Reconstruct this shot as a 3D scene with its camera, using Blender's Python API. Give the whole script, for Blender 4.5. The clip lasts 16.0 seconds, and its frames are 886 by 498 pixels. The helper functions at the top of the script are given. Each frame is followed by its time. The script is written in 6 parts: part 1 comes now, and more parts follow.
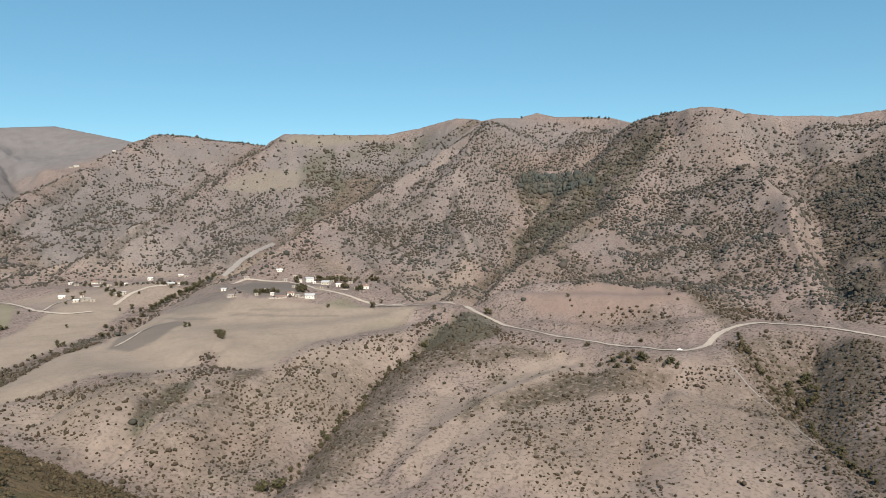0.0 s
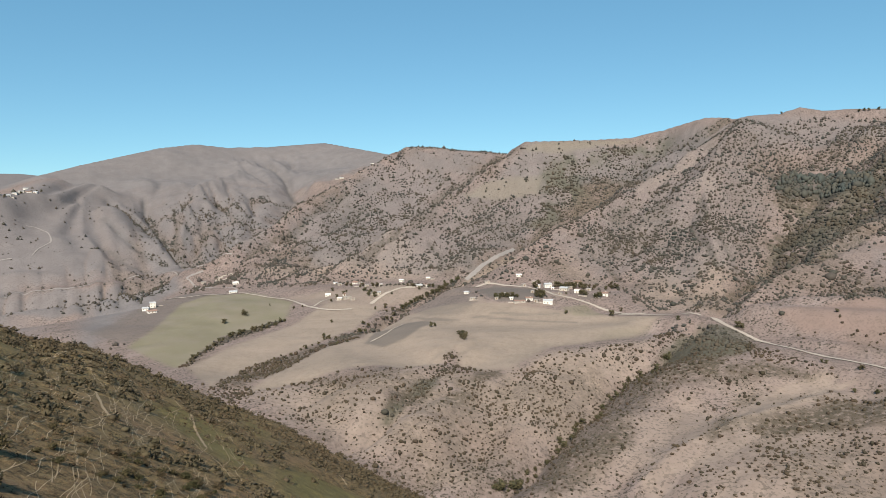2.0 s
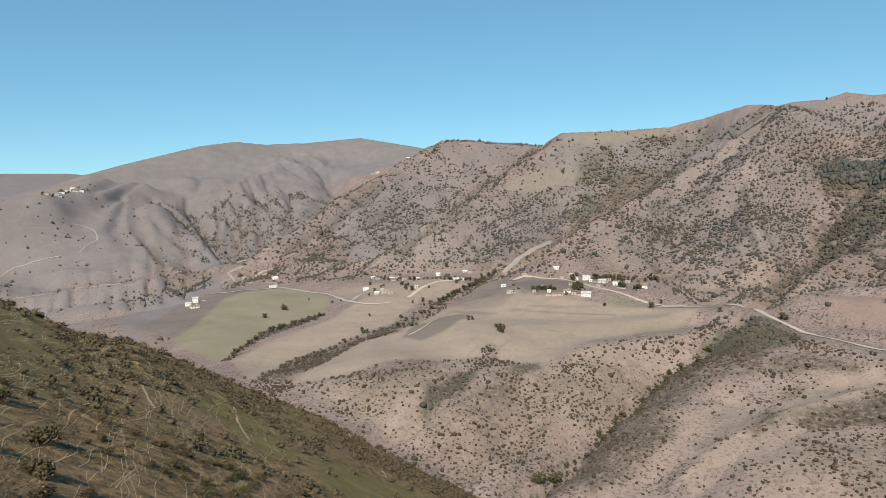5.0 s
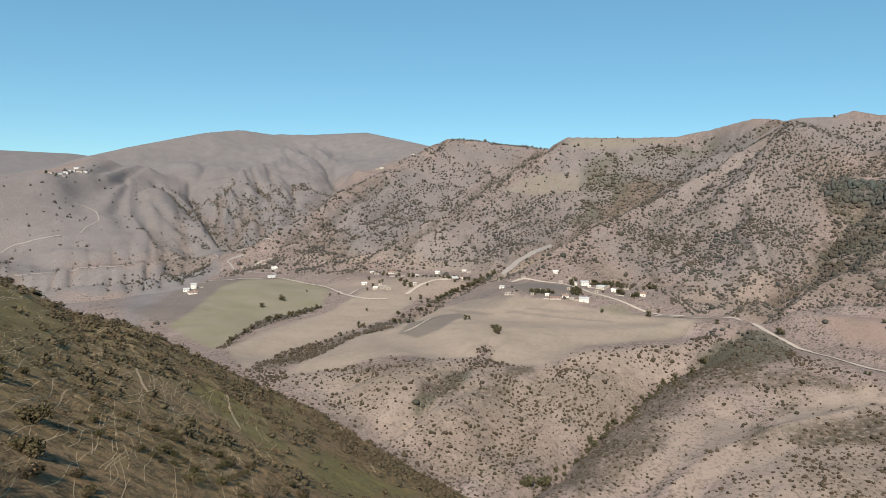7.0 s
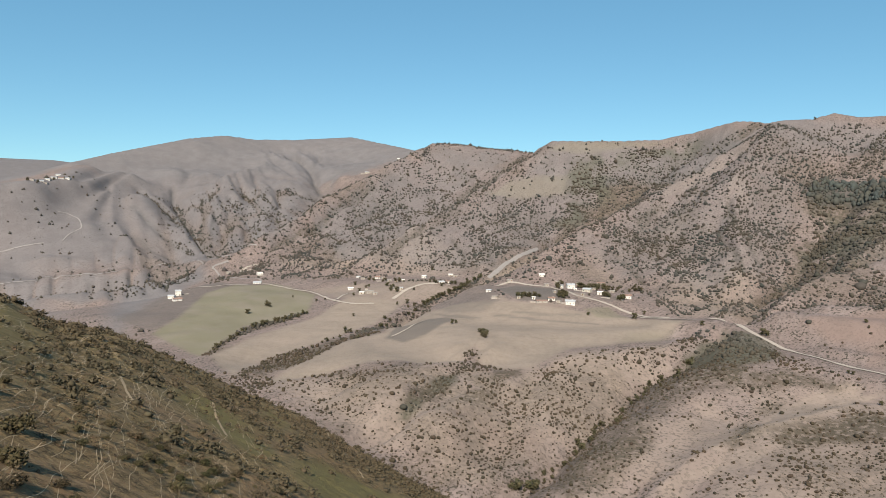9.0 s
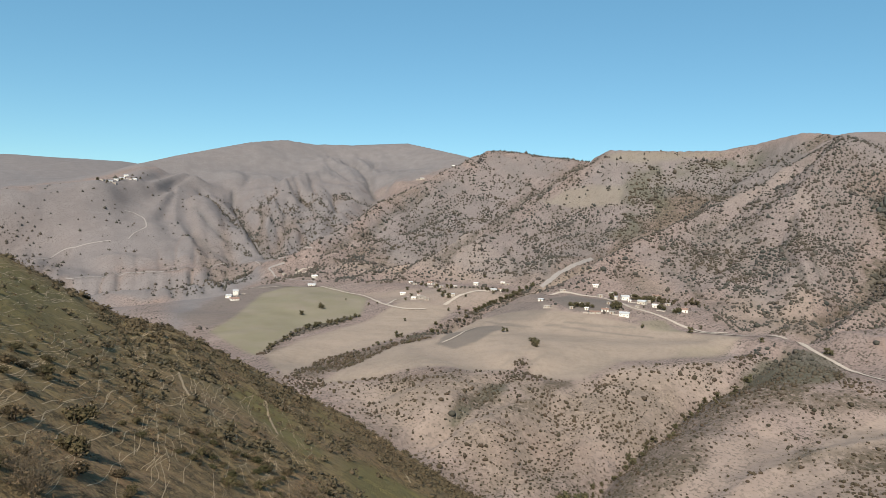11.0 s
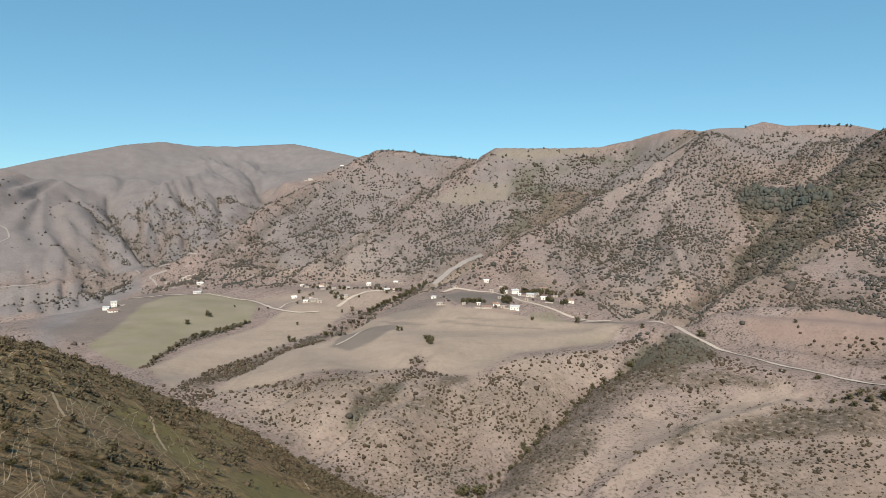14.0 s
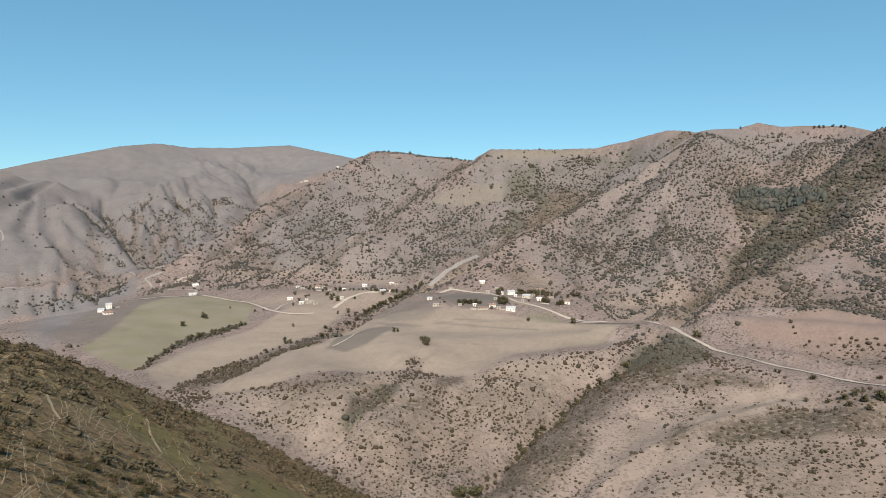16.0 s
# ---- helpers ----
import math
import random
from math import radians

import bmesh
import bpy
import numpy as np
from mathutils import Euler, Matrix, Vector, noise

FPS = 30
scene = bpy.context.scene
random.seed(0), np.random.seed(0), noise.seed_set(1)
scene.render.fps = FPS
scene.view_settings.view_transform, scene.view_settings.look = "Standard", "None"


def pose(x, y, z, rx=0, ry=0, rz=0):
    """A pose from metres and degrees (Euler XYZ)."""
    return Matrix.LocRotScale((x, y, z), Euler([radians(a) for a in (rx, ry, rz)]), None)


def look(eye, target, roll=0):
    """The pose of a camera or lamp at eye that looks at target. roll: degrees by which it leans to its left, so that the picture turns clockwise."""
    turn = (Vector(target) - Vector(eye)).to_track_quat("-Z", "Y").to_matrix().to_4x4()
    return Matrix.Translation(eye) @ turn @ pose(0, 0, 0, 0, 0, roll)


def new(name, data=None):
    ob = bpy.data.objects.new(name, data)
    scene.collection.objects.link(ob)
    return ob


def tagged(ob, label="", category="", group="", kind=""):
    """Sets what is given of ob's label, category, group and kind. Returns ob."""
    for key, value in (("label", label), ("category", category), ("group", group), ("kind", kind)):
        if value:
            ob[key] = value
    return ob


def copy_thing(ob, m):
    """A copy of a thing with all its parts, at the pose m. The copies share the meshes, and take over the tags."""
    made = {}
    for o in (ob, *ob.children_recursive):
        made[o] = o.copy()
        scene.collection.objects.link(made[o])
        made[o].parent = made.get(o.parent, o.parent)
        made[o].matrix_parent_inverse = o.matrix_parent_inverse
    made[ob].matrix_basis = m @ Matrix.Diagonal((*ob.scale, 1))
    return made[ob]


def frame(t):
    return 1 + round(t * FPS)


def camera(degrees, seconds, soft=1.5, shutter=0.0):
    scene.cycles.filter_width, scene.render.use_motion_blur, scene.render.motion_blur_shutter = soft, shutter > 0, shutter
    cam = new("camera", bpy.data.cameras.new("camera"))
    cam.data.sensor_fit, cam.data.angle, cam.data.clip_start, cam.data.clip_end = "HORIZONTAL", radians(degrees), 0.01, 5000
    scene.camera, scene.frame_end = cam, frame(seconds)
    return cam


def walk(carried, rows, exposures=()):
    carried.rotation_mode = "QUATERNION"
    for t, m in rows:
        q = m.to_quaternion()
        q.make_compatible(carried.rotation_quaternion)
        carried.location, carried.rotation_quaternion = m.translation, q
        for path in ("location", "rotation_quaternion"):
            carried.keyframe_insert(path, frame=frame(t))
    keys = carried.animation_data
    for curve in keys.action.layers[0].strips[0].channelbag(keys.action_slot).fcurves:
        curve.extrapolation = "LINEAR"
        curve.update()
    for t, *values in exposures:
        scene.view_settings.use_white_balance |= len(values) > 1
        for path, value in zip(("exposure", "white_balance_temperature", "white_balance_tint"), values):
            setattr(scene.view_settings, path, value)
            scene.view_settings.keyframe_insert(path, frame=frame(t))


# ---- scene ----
cam = camera(64.0, 16.0, soft=0.8)


def aim(yaw, pitch, roll):
    """A pose at the viewpoint: degrees to the left of +y, upwards, and the lean."""
    a, b = radians(yaw), radians(pitch)
    return look((0, 0, 0), (-math.sin(a) * math.cos(b), math.cos(a) * math.cos(b), math.sin(b)), roll)


walk(cam, [
    (0.0, aim(-20.09, -2.36, -0.87)),
    (0.5, aim(-17.08, -2.68, -1.27)),
    (1.0, aim(-11.92, -3.25, -0.07)),
    (1.5, aim(-2.85, -1.93, -0.34)),
    (2.0, aim(-0.98, -1.58, -0.88)),
    (2.5, aim(-2.14, -1.18, -3.29)),
    (3.0, aim(-2.48, -1.76, -2.27)),
    (3.5, aim(0.00, -2.00, -1.71)),
    (4.0, aim(0.06, -2.72, -2.04)),
    (4.5, aim(1.20, -2.29, -1.58)),
    (5.0, aim(1.99, -2.05, -1.59)),
    (5.2, aim(2.44, -1.80, -1.47)),
    (7.3, aim(1.83, -2.37, 1.45)),
    (7.5, aim(1.41, -2.53, 1.12)),
    (8.0, aim(1.81, -2.18, 1.30)),
    (8.5, aim(1.41, -1.08, 1.31)),
    (9.0, aim(0.91, -1.82, 0.79)),
    (9.5, aim(2.52, -1.43, 1.39)),
    (10.0, aim(4.04, -1.70, 0.75)),
    (10.2, aim(4.80, -1.28, 1.12)),
    (12.3, aim(4.71, -2.06, 3.05)),
    (12.5, aim(4.59, -2.19, 2.19)),
    (13.0, aim(0.86, -2.06, 1.43)),
    (13.5, aim(-2.89, -1.73, 0.93)),
    (14.0, aim(-3.54, -1.23, 0.36)),
    (14.5, aim(-3.47, -0.93, 0.30)),
    (15.0, aim(-2.58, -0.96, -0.41)),
    (15.5, aim(-4.00, -1.31, 0.05)),
    (16.0, aim(-3.87, -1.13, 0.26)),
])

# ---- light ----
SUN_AZIMUTH, SUN_HEIGHT = 188.0, 39.0  # clockwise from +y, and above the horizon
world = bpy.data.worlds.new("world")
scene.world = world
world.use_nodes = True
sky = world.node_tree.nodes.new("ShaderNodeTexSky")
sky.sky_type, sky.sun_disc = "NISHITA", False
sky.sun_elevation, sky.sun_rotation = radians(SUN_HEIGHT), radians(SUN_AZIMUTH)
sky.altitude, sky.air_density, sky.dust_density, sky.ozone_density = 1500, 1.0, 0.0, 0.6
background = world.node_tree.nodes["Background"]
background.inputs["Strength"].default_value = 0.0635
tint = world.node_tree.nodes.new("ShaderNodeMix")
tint.data_type, tint.blend_type = "RGBA", "MULTIPLY"
tint.inputs[0].default_value, tint.inputs[7].default_value = 1.0, (0.79, 1.04, 0.995, 1)
world.node_tree.links.new(sky.outputs["Color"], tint.inputs[6])
haze = world.node_tree.nodes.new("ShaderNodeMix")  # thin even haze that evens out the sky
haze.data_type, haze.inputs[0].default_value, haze.inputs[7].default_value = "RGBA", 0.32, (1.3, 4.15, 6.8, 1)
world.node_tree.links.new(tint.outputs[2], haze.inputs[6])
world.node_tree.links.new(haze.outputs[2], background.inputs["Color"])
sun = new("sun", bpy.data.lights.new("sun", "SUN"))
sun.data.energy, sun.data.angle, sun.data.color = 5.0, radians(0.5), (1.0, 0.89, 0.765)
a, b = radians(SUN_AZIMUTH), radians(SUN_HEIGHT)
sun.matrix_world = look((math.sin(a) * math.cos(b) * 500, math.cos(a) * math.cos(b) * 500, math.sin(b) * 500), (0, 0, 0))
scene.view_settings.exposure = 0.9


# ---- materials ----
def material(name, rough=0.9):
    m = bpy.data.materials.new(name)
    m.use_nodes = True
    n, l = m.node_tree.nodes, m.node_tree.links
    bsdf = n["Principled BSDF"]
    bsdf.inputs["Roughness"].default_value = rough
    bsdf.inputs["Specular IOR Level"].default_value = 0.2
    return m, n, l, bsdf


def mixed(n, l, fac, a, b, blend="MIX"):
    """A colour mix; fac, a and b are sockets or values."""
    mix = n.new("ShaderNodeMix")
    mix.data_type, mix.blend_type = "RGBA", blend
    for key, value in ((0, fac), (6, a), (7, b)):
        if isinstance(value, bpy.types.NodeSocket):
            l.new(value, mix.inputs[key])
        else:
            mix.inputs[key].default_value = value if key == 0 else (*value, 1)
    return mix.outputs[2]


def noise_fac(n, l, scale, detail=4, low=0.35, high=0.65, rough=0.55):
    """Noise in world metres, stretched from low..high to 0..1."""
    geo = n.new("ShaderNodeNewGeometry")
    tex = n.new("ShaderNodeTexNoise")
    tex.inputs["Scale"].default_value, tex.inputs["Detail"].default_value = scale, detail
    tex.inputs["Roughness"].default_value = rough
    l.new(geo.outputs["Position"], tex.inputs["Vector"])
    ramp = n.new("ShaderNodeMapRange")
    ramp.inputs["From Min"].default_value, ramp.inputs["From Max"].default_value = low, high
    l.new(tex.outputs["Fac"], ramp.inputs["Value"])
    return ramp.outputs["Result"]


def streak_fac(n, l, scale, turn, low, high):
    """Noise drawn out into streaks: features per metre along x, y and z after a turn about z."""
    geo = n.new("ShaderNodeNewGeometry")
    lay = n.new("ShaderNodeMapping")
    lay.vector_type = "TEXTURE"
    lay.inputs["Rotation"].default_value = (0, 0, radians(-turn))
    lay.inputs["Scale"].default_value = [1 / s for s in scale]
    tex = n.new("ShaderNodeTexNoise")
    tex.inputs["Scale"].default_value, tex.inputs["Detail"].default_value = 1.0, 5
    ramp = n.new("ShaderNodeMapRange")
    ramp.inputs["From Min"].default_value, ramp.inputs["From Max"].default_value = low, high
    l.new(geo.outputs["Position"], lay.inputs["Vector"])
    l.new(lay.outputs["Vector"], tex.inputs["Vector"])
    l.new(tex.outputs["Fac"], ramp.inputs["Value"])
    return ramp.outputs["Result"]


def attribute(n, name):
    at = n.new("ShaderNodeAttribute")
    at.attribute_name = name
    return at.outputs["Fac"]


def bumped(n, l, bsdf, fac, distance, strength=0.6):
    bump = n.new("ShaderNodeBump")
    bump.inputs["Distance"].default_value, bump.inputs["Strength"].default_value = distance, strength
    l.new(fac, bump.inputs["Height"])
    l.new(bump.outputs["Normal"], bsdf.inputs["Normal"])


def plain(name, colour, second, scale=2.0, rough=0.85, bump=0.0):
    m, n, l, bsdf = material(name, rough)
    fac = noise_fac(n, l, scale, 5)
    l.new(mixed(n, l, fac, colour, second), bsdf.inputs["Base Color"])
    if bump:
        bumped(n, l, bsdf, fac, bump)
    return m


def ground_material():
    m, n, l, bsdf = material("ground", 0.95)
    soil = mixed(n, l, noise_fac(n, l, 0.012, 6), (0.162, 0.126, 0.113), (0.188, 0.151, 0.137))
    soil = mixed(n, l, noise_fac(n, l, 0.25, 6, 0.3, 0.7), soil, (0.129, 0.1, 0.091))
    col = mixed(n, l, mixed(n, l, streak_fac(n, l, (0.16, 0.014, 0.02), 38, 0.5, 0.75), (0, 0, 0), (0.55, 0.55, 0.55)), soil, (0.213, 0.177, 0.166))
    col = mixed(n, l, mixed(n, l, streak_fac(n, l, (0.09, 0.012, 0.02), 30, 0.55, 0.75), (0, 0, 0), (0.6, 0.6, 0.6)), col, (0.101, 0.0856, 0.0768))
    col = mixed(n, l, attribute(n, "pale"), col, mixed(n, l, noise_fac(n, l, 0.1, 6), (0.216, 0.175, 0.145), (0.183, 0.148, 0.124)))
    col = mixed(n, l, mixed(n, l, noise_fac(n, l, 0.22, 5, 0.31, 0.52), (0.06, 0.06, 0.06), attribute(n, "scrub")), col, mixed(n, l, noise_fac(n, l, 0.15, 6), (0.0432, 0.0373, 0.0252), (0.0681, 0.0554, 0.039)))
    # grey upland grass, its colour cooled to carry the haze of distance
    col = mixed(n, l, attribute(n, "hazy_heath"), col, mixed(n, l, noise_fac(n, l, 0.03, 6), (0.105, 0.1, 0.102), (0.131, 0.125, 0.127)))
    col = mixed(n, l, attribute(n, "thicket"), col, mixed(n, l, noise_fac(n, l, 0.12, 6), (0.0517, 0.0546, 0.0392), (0.0839, 0.0824, 0.0613)))
    # dark ground under the copse, blued a little to paint in haze
    col = mixed(n, l, attribute(n, "copse"), col, (0.0306, 0.0356, 0.0344))
    tufts = noise_fac(n, l, 0.4, 3, 0.52, 0.61)
    tufts = mixed(n, l, tufts, (0, 0, 0), mixed(n, l, noise_fac(n, l, 0.03, 4, 0.4, 0.6), (0.45, 0.45, 0.45), (1.0, 1.0, 1.0)))
    bare = n.new("ShaderNodeMath")  # few tufts on bare soil and on the high grass
    bare.operation, bare.use_clamp = "MULTIPLY_ADD", True
    bare.inputs[1].default_value, bare.inputs[2].default_value = -0.75, 1.0
    l.new(mixed(n, l, attribute(n, "hazy_heath"), attribute(n, "pale"), (1, 1, 1)), bare.inputs[0])
    tufts = mixed(n, l, bare.outputs[0], (0, 0, 0), tufts)
    col = mixed(n, l, tufts, col, (0.0378, 0.0341, 0.025))
    col = mixed(n, l, attribute(n, "red"), col, mixed(n, l, noise_fac(n, l, 0.08, 6), (0.173, 0.127, 0.11), (0.152, 0.114, 0.0968)))
    field = mixed(n, l, noise_fac(n, l, 0.02, 5), (0.212, 0.174, 0.144), (0.187, 0.154, 0.126))
    field = mixed(n, l, mixed(n, l, streak_fac(n, l, (0.012, 0.12, 0.02), -8, 0.45, 0.7), (0, 0, 0), (0.5, 0.5, 0.5)), field, (0.157, 0.133, 0.106))
    worn = mixed(n, l, noise_fac(n, l, 0.045, 6, 0.42, 0.62, 0.65), (0, 0, 0), (0.35, 0.35, 0.35))
    field = mixed(n, l, worn, field, (0.13, 0.109, 0.0913))
    field = mixed(n, l, mixed(n, l, noise_fac(n, l, 0.7, 4, 0.5, 0.64), (0, 0, 0), (0.4, 0.4, 0.4)), field, (0.0957, 0.0796, 0.0621))
    col = mixed(n, l, attribute(n, "field"), col, mixed(n, l, noise_fac(n, l, 0.2, 5, 0.45, 0.75), field, (0.2, 0.167, 0.136)))
    col = mixed(n, l, attribute(n, "ploughed"), col, (0.0929, 0.0824, 0.0745))
    col = mixed(n, l, attribute(n, "green"), col, mixed(n, l, noise_fac(n, l, 0.03, 5), (0.147, 0.135, 0.0946), (0.129, 0.118, 0.0805)))
    stubble = mixed(n, l, noise_fac(n, l, 0.025, 6, 0.45, 0.68), (0, 0, 0), attribute(n, "green"))
    col = mixed(n, l, mixed(n, l, 0.5, (0, 0, 0), stubble), col, (0.17, 0.145, 0.122))
    turf = mixed(n, l, noise_fac(n, l, 0.06, 5, 0.4, 0.6), (0.161, 0.115, 0.0515), (0.161, 0.0998, 0.0538))
    turf = mixed(n, l, noise_fac(n, l, 0.8, 7, 0.44, 0.62), turf, (0.0453, 0.0293, 0.0134))
    turf = mixed(n, l, noise_fac(n, l, 5.0, 5, 0.45, 0.7), turf, (0.19, 0.141, 0.0697))
    turf = mixed(n, l, attribute(n, "sward"), turf, mixed(n, l, noise_fac(n, l, 0.8, 6), (0.131, 0.11, 0.0411), (0.107, 0.0851, 0.0321)))
    col = mixed(n, l, attribute(n, "turf"), col, turf)
    l.new(col, bsdf.inputs["Base Color"])
    bumped(n, l, bsdf, noise_fac(n, l, 1.2, 8, 0.2, 0.8, 0.65), 0.5, 0.5)
    return m


GROUND = ground_material()


# ---- the lie of the land: ridge lines, stream lines and benches, in metres from the viewpoint ----
SEGMENTS = []


def line(name, rough, fall, *points):
    """A ridge, stream or bench along points (x, y, z). rough: how broken the ground along it is; fall: how steeply it
    drops away on both sides (negative: how steeply it rises from a stream)."""
    for a, b in zip(points, points[1:]):
        SEGMENTS.append((*a, *b, rough, fall))


line("far_range", 0.2, 0, (-3308, 2747, 247.0), (-2570, 3448, 305.8), (-2362, 3593, 313.1), (-2130, 3735, 316.6), (-1793, 3908, 274.1))
line("left_crest", 0.05, 0.3, (-1181, 2204, 189.1), (-1134, 2339, 229.2), (-985, 2621, 314.1), (-899, 2757, 343.1), (-807, 2838, 338.1), (-641, 2931, 349.9), (-433, 2969, 367.6), (-304, 2884, 335.2), (-154, 2696, 287.2), (18, 2600, 230.7))
line("left_shoulder", 0.6, 0.1, (-1462, 1214, -6.6), (-1290, 1395, 24.0), (-1165, 1564, 66.8), (-1045, 1705, 97.2), (-1016, 1838, 115.9), (-1096, 2079, 167.0))
line("left_spur", 1.4, 0.5, (-644, 2416, 203.5), (-694, 2140, 138.4), (-650, 1891, 55.0), (-596, 1698, -27.2), (-551, 1555, -76.1))
line("left_spur_west", 0.9, 0.45, (-959, 2091, 146.6), (-958, 1980, 104.8), (-832, 1708, 5.9), (-686, 1534, -61.9), (-604, 1493, -88.4))
line("left_ravine", 1.8, -0.55, (-859, 2294, 155.0), (-815, 2044, 60.2), (-662, 1760, -27.6), (-543, 1569, -88.2))
line("far_ravine", 1.6, -0.5, (-627, 2677, 245.5), (-493, 2451, 176.8), (-407, 2213, 97.3), (-425, 1903, 2.3), (-446, 1620, -56.0), (-494, 1501, -96.6))
line("far_ravine_bank", 1, 0, (-260, 2486, 221.9), (-346, 2274, 163.3))
line("left_saddle", 0.3, 0, (-990, 2085, 150.0), (-987, 1960, 124.0), (-978, 1860, 106.0))
line("left_mid", 0.3, 0.0, (-935, 1900, 86.0), (-930, 1830, 66.0), (-910, 1740, 33.0), (-871, 1632, -4.0), (-834, 1470, -72.5))
line("left_gully_a", 1.6, -0.5, (-607, 2062, 74.6), (-519, 1797, -16.6), (-492, 1596, -76.0))
line("left_gully_b", 1.6, -0.5, (-494, 2020, 51.8), (-436, 1736, -28.1), (-449, 1629, -59.2))
line("left_gully_c", 0.6, -0.12, (-859, 1894, 76.0), (-790, 1780, 28.0), (-712, 1653, -32.0), (-621, 1518, -87.9))
line("valley_road_left", 0.5, 0, (-1119, 1212, -129.3), (-974, 1394, -87.9), (-834, 1366, -115.5), (-709, 1423, -101.6), (-596, 1474, -89.7), (-489, 1565, -68.7))
line("river_left", 1.6, -0.4, (-1030, 1063, -188.9), (-809, 1239, -171.7), (-719, 1271, -186.9), (-631, 1317, -171.7), (-571, 1387, -132.9), (-520, 1471, -94.8))
line("river_bank_left", 0.2, 0, (-832, 999, -119.6), (-650, 1068, -157.4), (-531, 1109, -156.6), (-489, 1237, -113.5), (-467, 1320, -97.0))
line("knoll_crest", 0.2, 0.4, (-106, 2097, 226.5), (-45, 1999, 233.2), (34, 2000, 229.3), (164, 2043, 220.8), (226, 2088, 220.6))
line("knoll_spur", 1.1, 0.55, (-60, 1979, 225.1), (-199, 1789, 137.0), (-284, 1656, 77.2), (-342, 1522, 12.9), (-388, 1418, -25.5), (-436, 1351, -60.1), (-458, 1302, -88.0))
line("knoll_ravine", 1.1, -0.55, (209, 1939, 164.6), (114, 1796, 95.9), (25, 1680, 30.3), (-53, 1559, -21.2), (-108, 1446, -62.6), (-163, 1320, -105.1))
line("bald_crest", 0.08, 0.4, (209, 1737, 196.7), (232, 1704, 208.3), (406, 1754, 216.3), (511, 1778, 223.4), (575, 1758, 236.8), (655, 1676, 255.7), (708, 1600, 245.4))
line("bald_spur", 1.0, 0.55, (223, 1685, 200.8), (157, 1632, 153.7), (60, 1529, 86.0), (-13, 1440, 37.3), (-68, 1358, 4.4), (-135, 1263, -39.1), (-175, 1187, -75.1))
line("bald_ravine", 0.8, -0.5, (531, 1667, 157.4), (406, 1548, 76.3), (309, 1447, 20.9), (206, 1314, -32.0), (116, 1154, -70.5), (28, 1040, -90.2), (-36, 959, -111.5), (-81, 856, -132.7))
line("main_spur_left", 1, 0.6, (668, 1509, 231.4), (567, 1453, 164.4), (440, 1382, 104.6), (327, 1289, 43.8), (205, 1182, -8.7), (137, 1102, -41.7))
line("main_nose", 1, 0.5, (649, 1463, 222.3), (550, 1342, 147.5), (480, 1241, 88.5), (448, 1135, 18.2), (404, 1002, -44.2), (333, 900, -88.8))
line("cone_crest", 0.2, 0.4, (669, 1508, 231.8), (785, 1598, 250.9), (838, 1593, 264.8), (881, 1570, 251.8), (934, 1539, 249.3), (992, 1502, 244.8), (985, 1410, 220.0))
line("dark_ravine", 0.9, -0.55, (919, 1370, 183.6), (723, 1257, 66.8), (576, 1132, -28.1), (471, 994, -79.6), (364, 856, -104.3), (319, 799, -112.6))
line("red_crest", 0.2, 0.4, (930, 1302, 209.8), (927, 1230, 207.9), (927, 1167, 206.8), (928, 1127, 208.5), (945, 1100, 208.2), (971, 1077, 203.6), (1028, 1065, 192.4), (1097, 1052, 189.8), (1179, 1022, 186.4), (1224, 999, 191.2), (1261, 984, 196.8), (1320, 713, 179.4))
line("red_spur_left", 0.5, 0.6, (873, 1132, 160.0), (773, 1082, 100.6), (642, 990, 18.2), (550, 941, -12.1), (471, 882, -42.2), (397, 830, -67.7), (343, 789, -90.5))
line("red_nose", 0.55, 0.45, (842, 896, 81.7), (811, 787, 32.3), (737, 705, -14.7), (633, 582, -73.6), (582, 519, -99.6))
line("red_foot", 0.5, 0, (399, 762, -77.2), (483, 687, -75.1), (519, 635, -80.1), (529, 586, -98.7))
line("right_ravine", 1, -0.5, (1075, 1017, 141.8), (910, 828, 17.6), (763, 677, -61.5), (635, 535, -100.1))
line("right_gully", 0.7, -0.4, (511, 464, -129.9), (470, 435, -147.2), (431, 403, -157.7), (394, 340, -161.4), (364, 281, -162.1), (331, 224, -160.8))
line("right_face", 1, 0.4, (1199, 901, 166.1), (935, 670, 34.9), (743, 508, -43.5), (626, 395, -87.0), (550, 327, -114.1))
line("terrace", 0.15, 0, (353, 762, -85.2), (406, 707, -86.1), (491, 619, -82.2), (484, 567, -99.4), (417, 593, -111.6), (359, 675, -111.3))
line("road_bench", 0.15, 0, (218, 853, -104.9), (266, 818, -103.2), (301, 795, -99.9), (315, 741, -106.0), (327, 692, -114.4), (358, 625, -120.0), (388, 571, -122.1), (417, 525, -120.4), (441, 517, -116.9), (470, 532, -110.3), (500, 539, -105.2), (525, 536, -103.6), (556, 481, -104.6), (565, 438, -106.7), (576, 362, -114.6))
line("front_spur", 0.4, 0.3, (313, 547, -129.1), (218, 505, -142.2), (161, 473, -153.2), (121, 439, -168.3))
line("front_hill", 0.4, 0.25, (361, 454, -135.9), (383, 402, -142.9), (363, 351, -154.0), (339, 296, -163.1))
line("front_toe", 0.6, 0, (253, 443, -151.5), (253, 372, -164.2), (203, 356, -178.2))
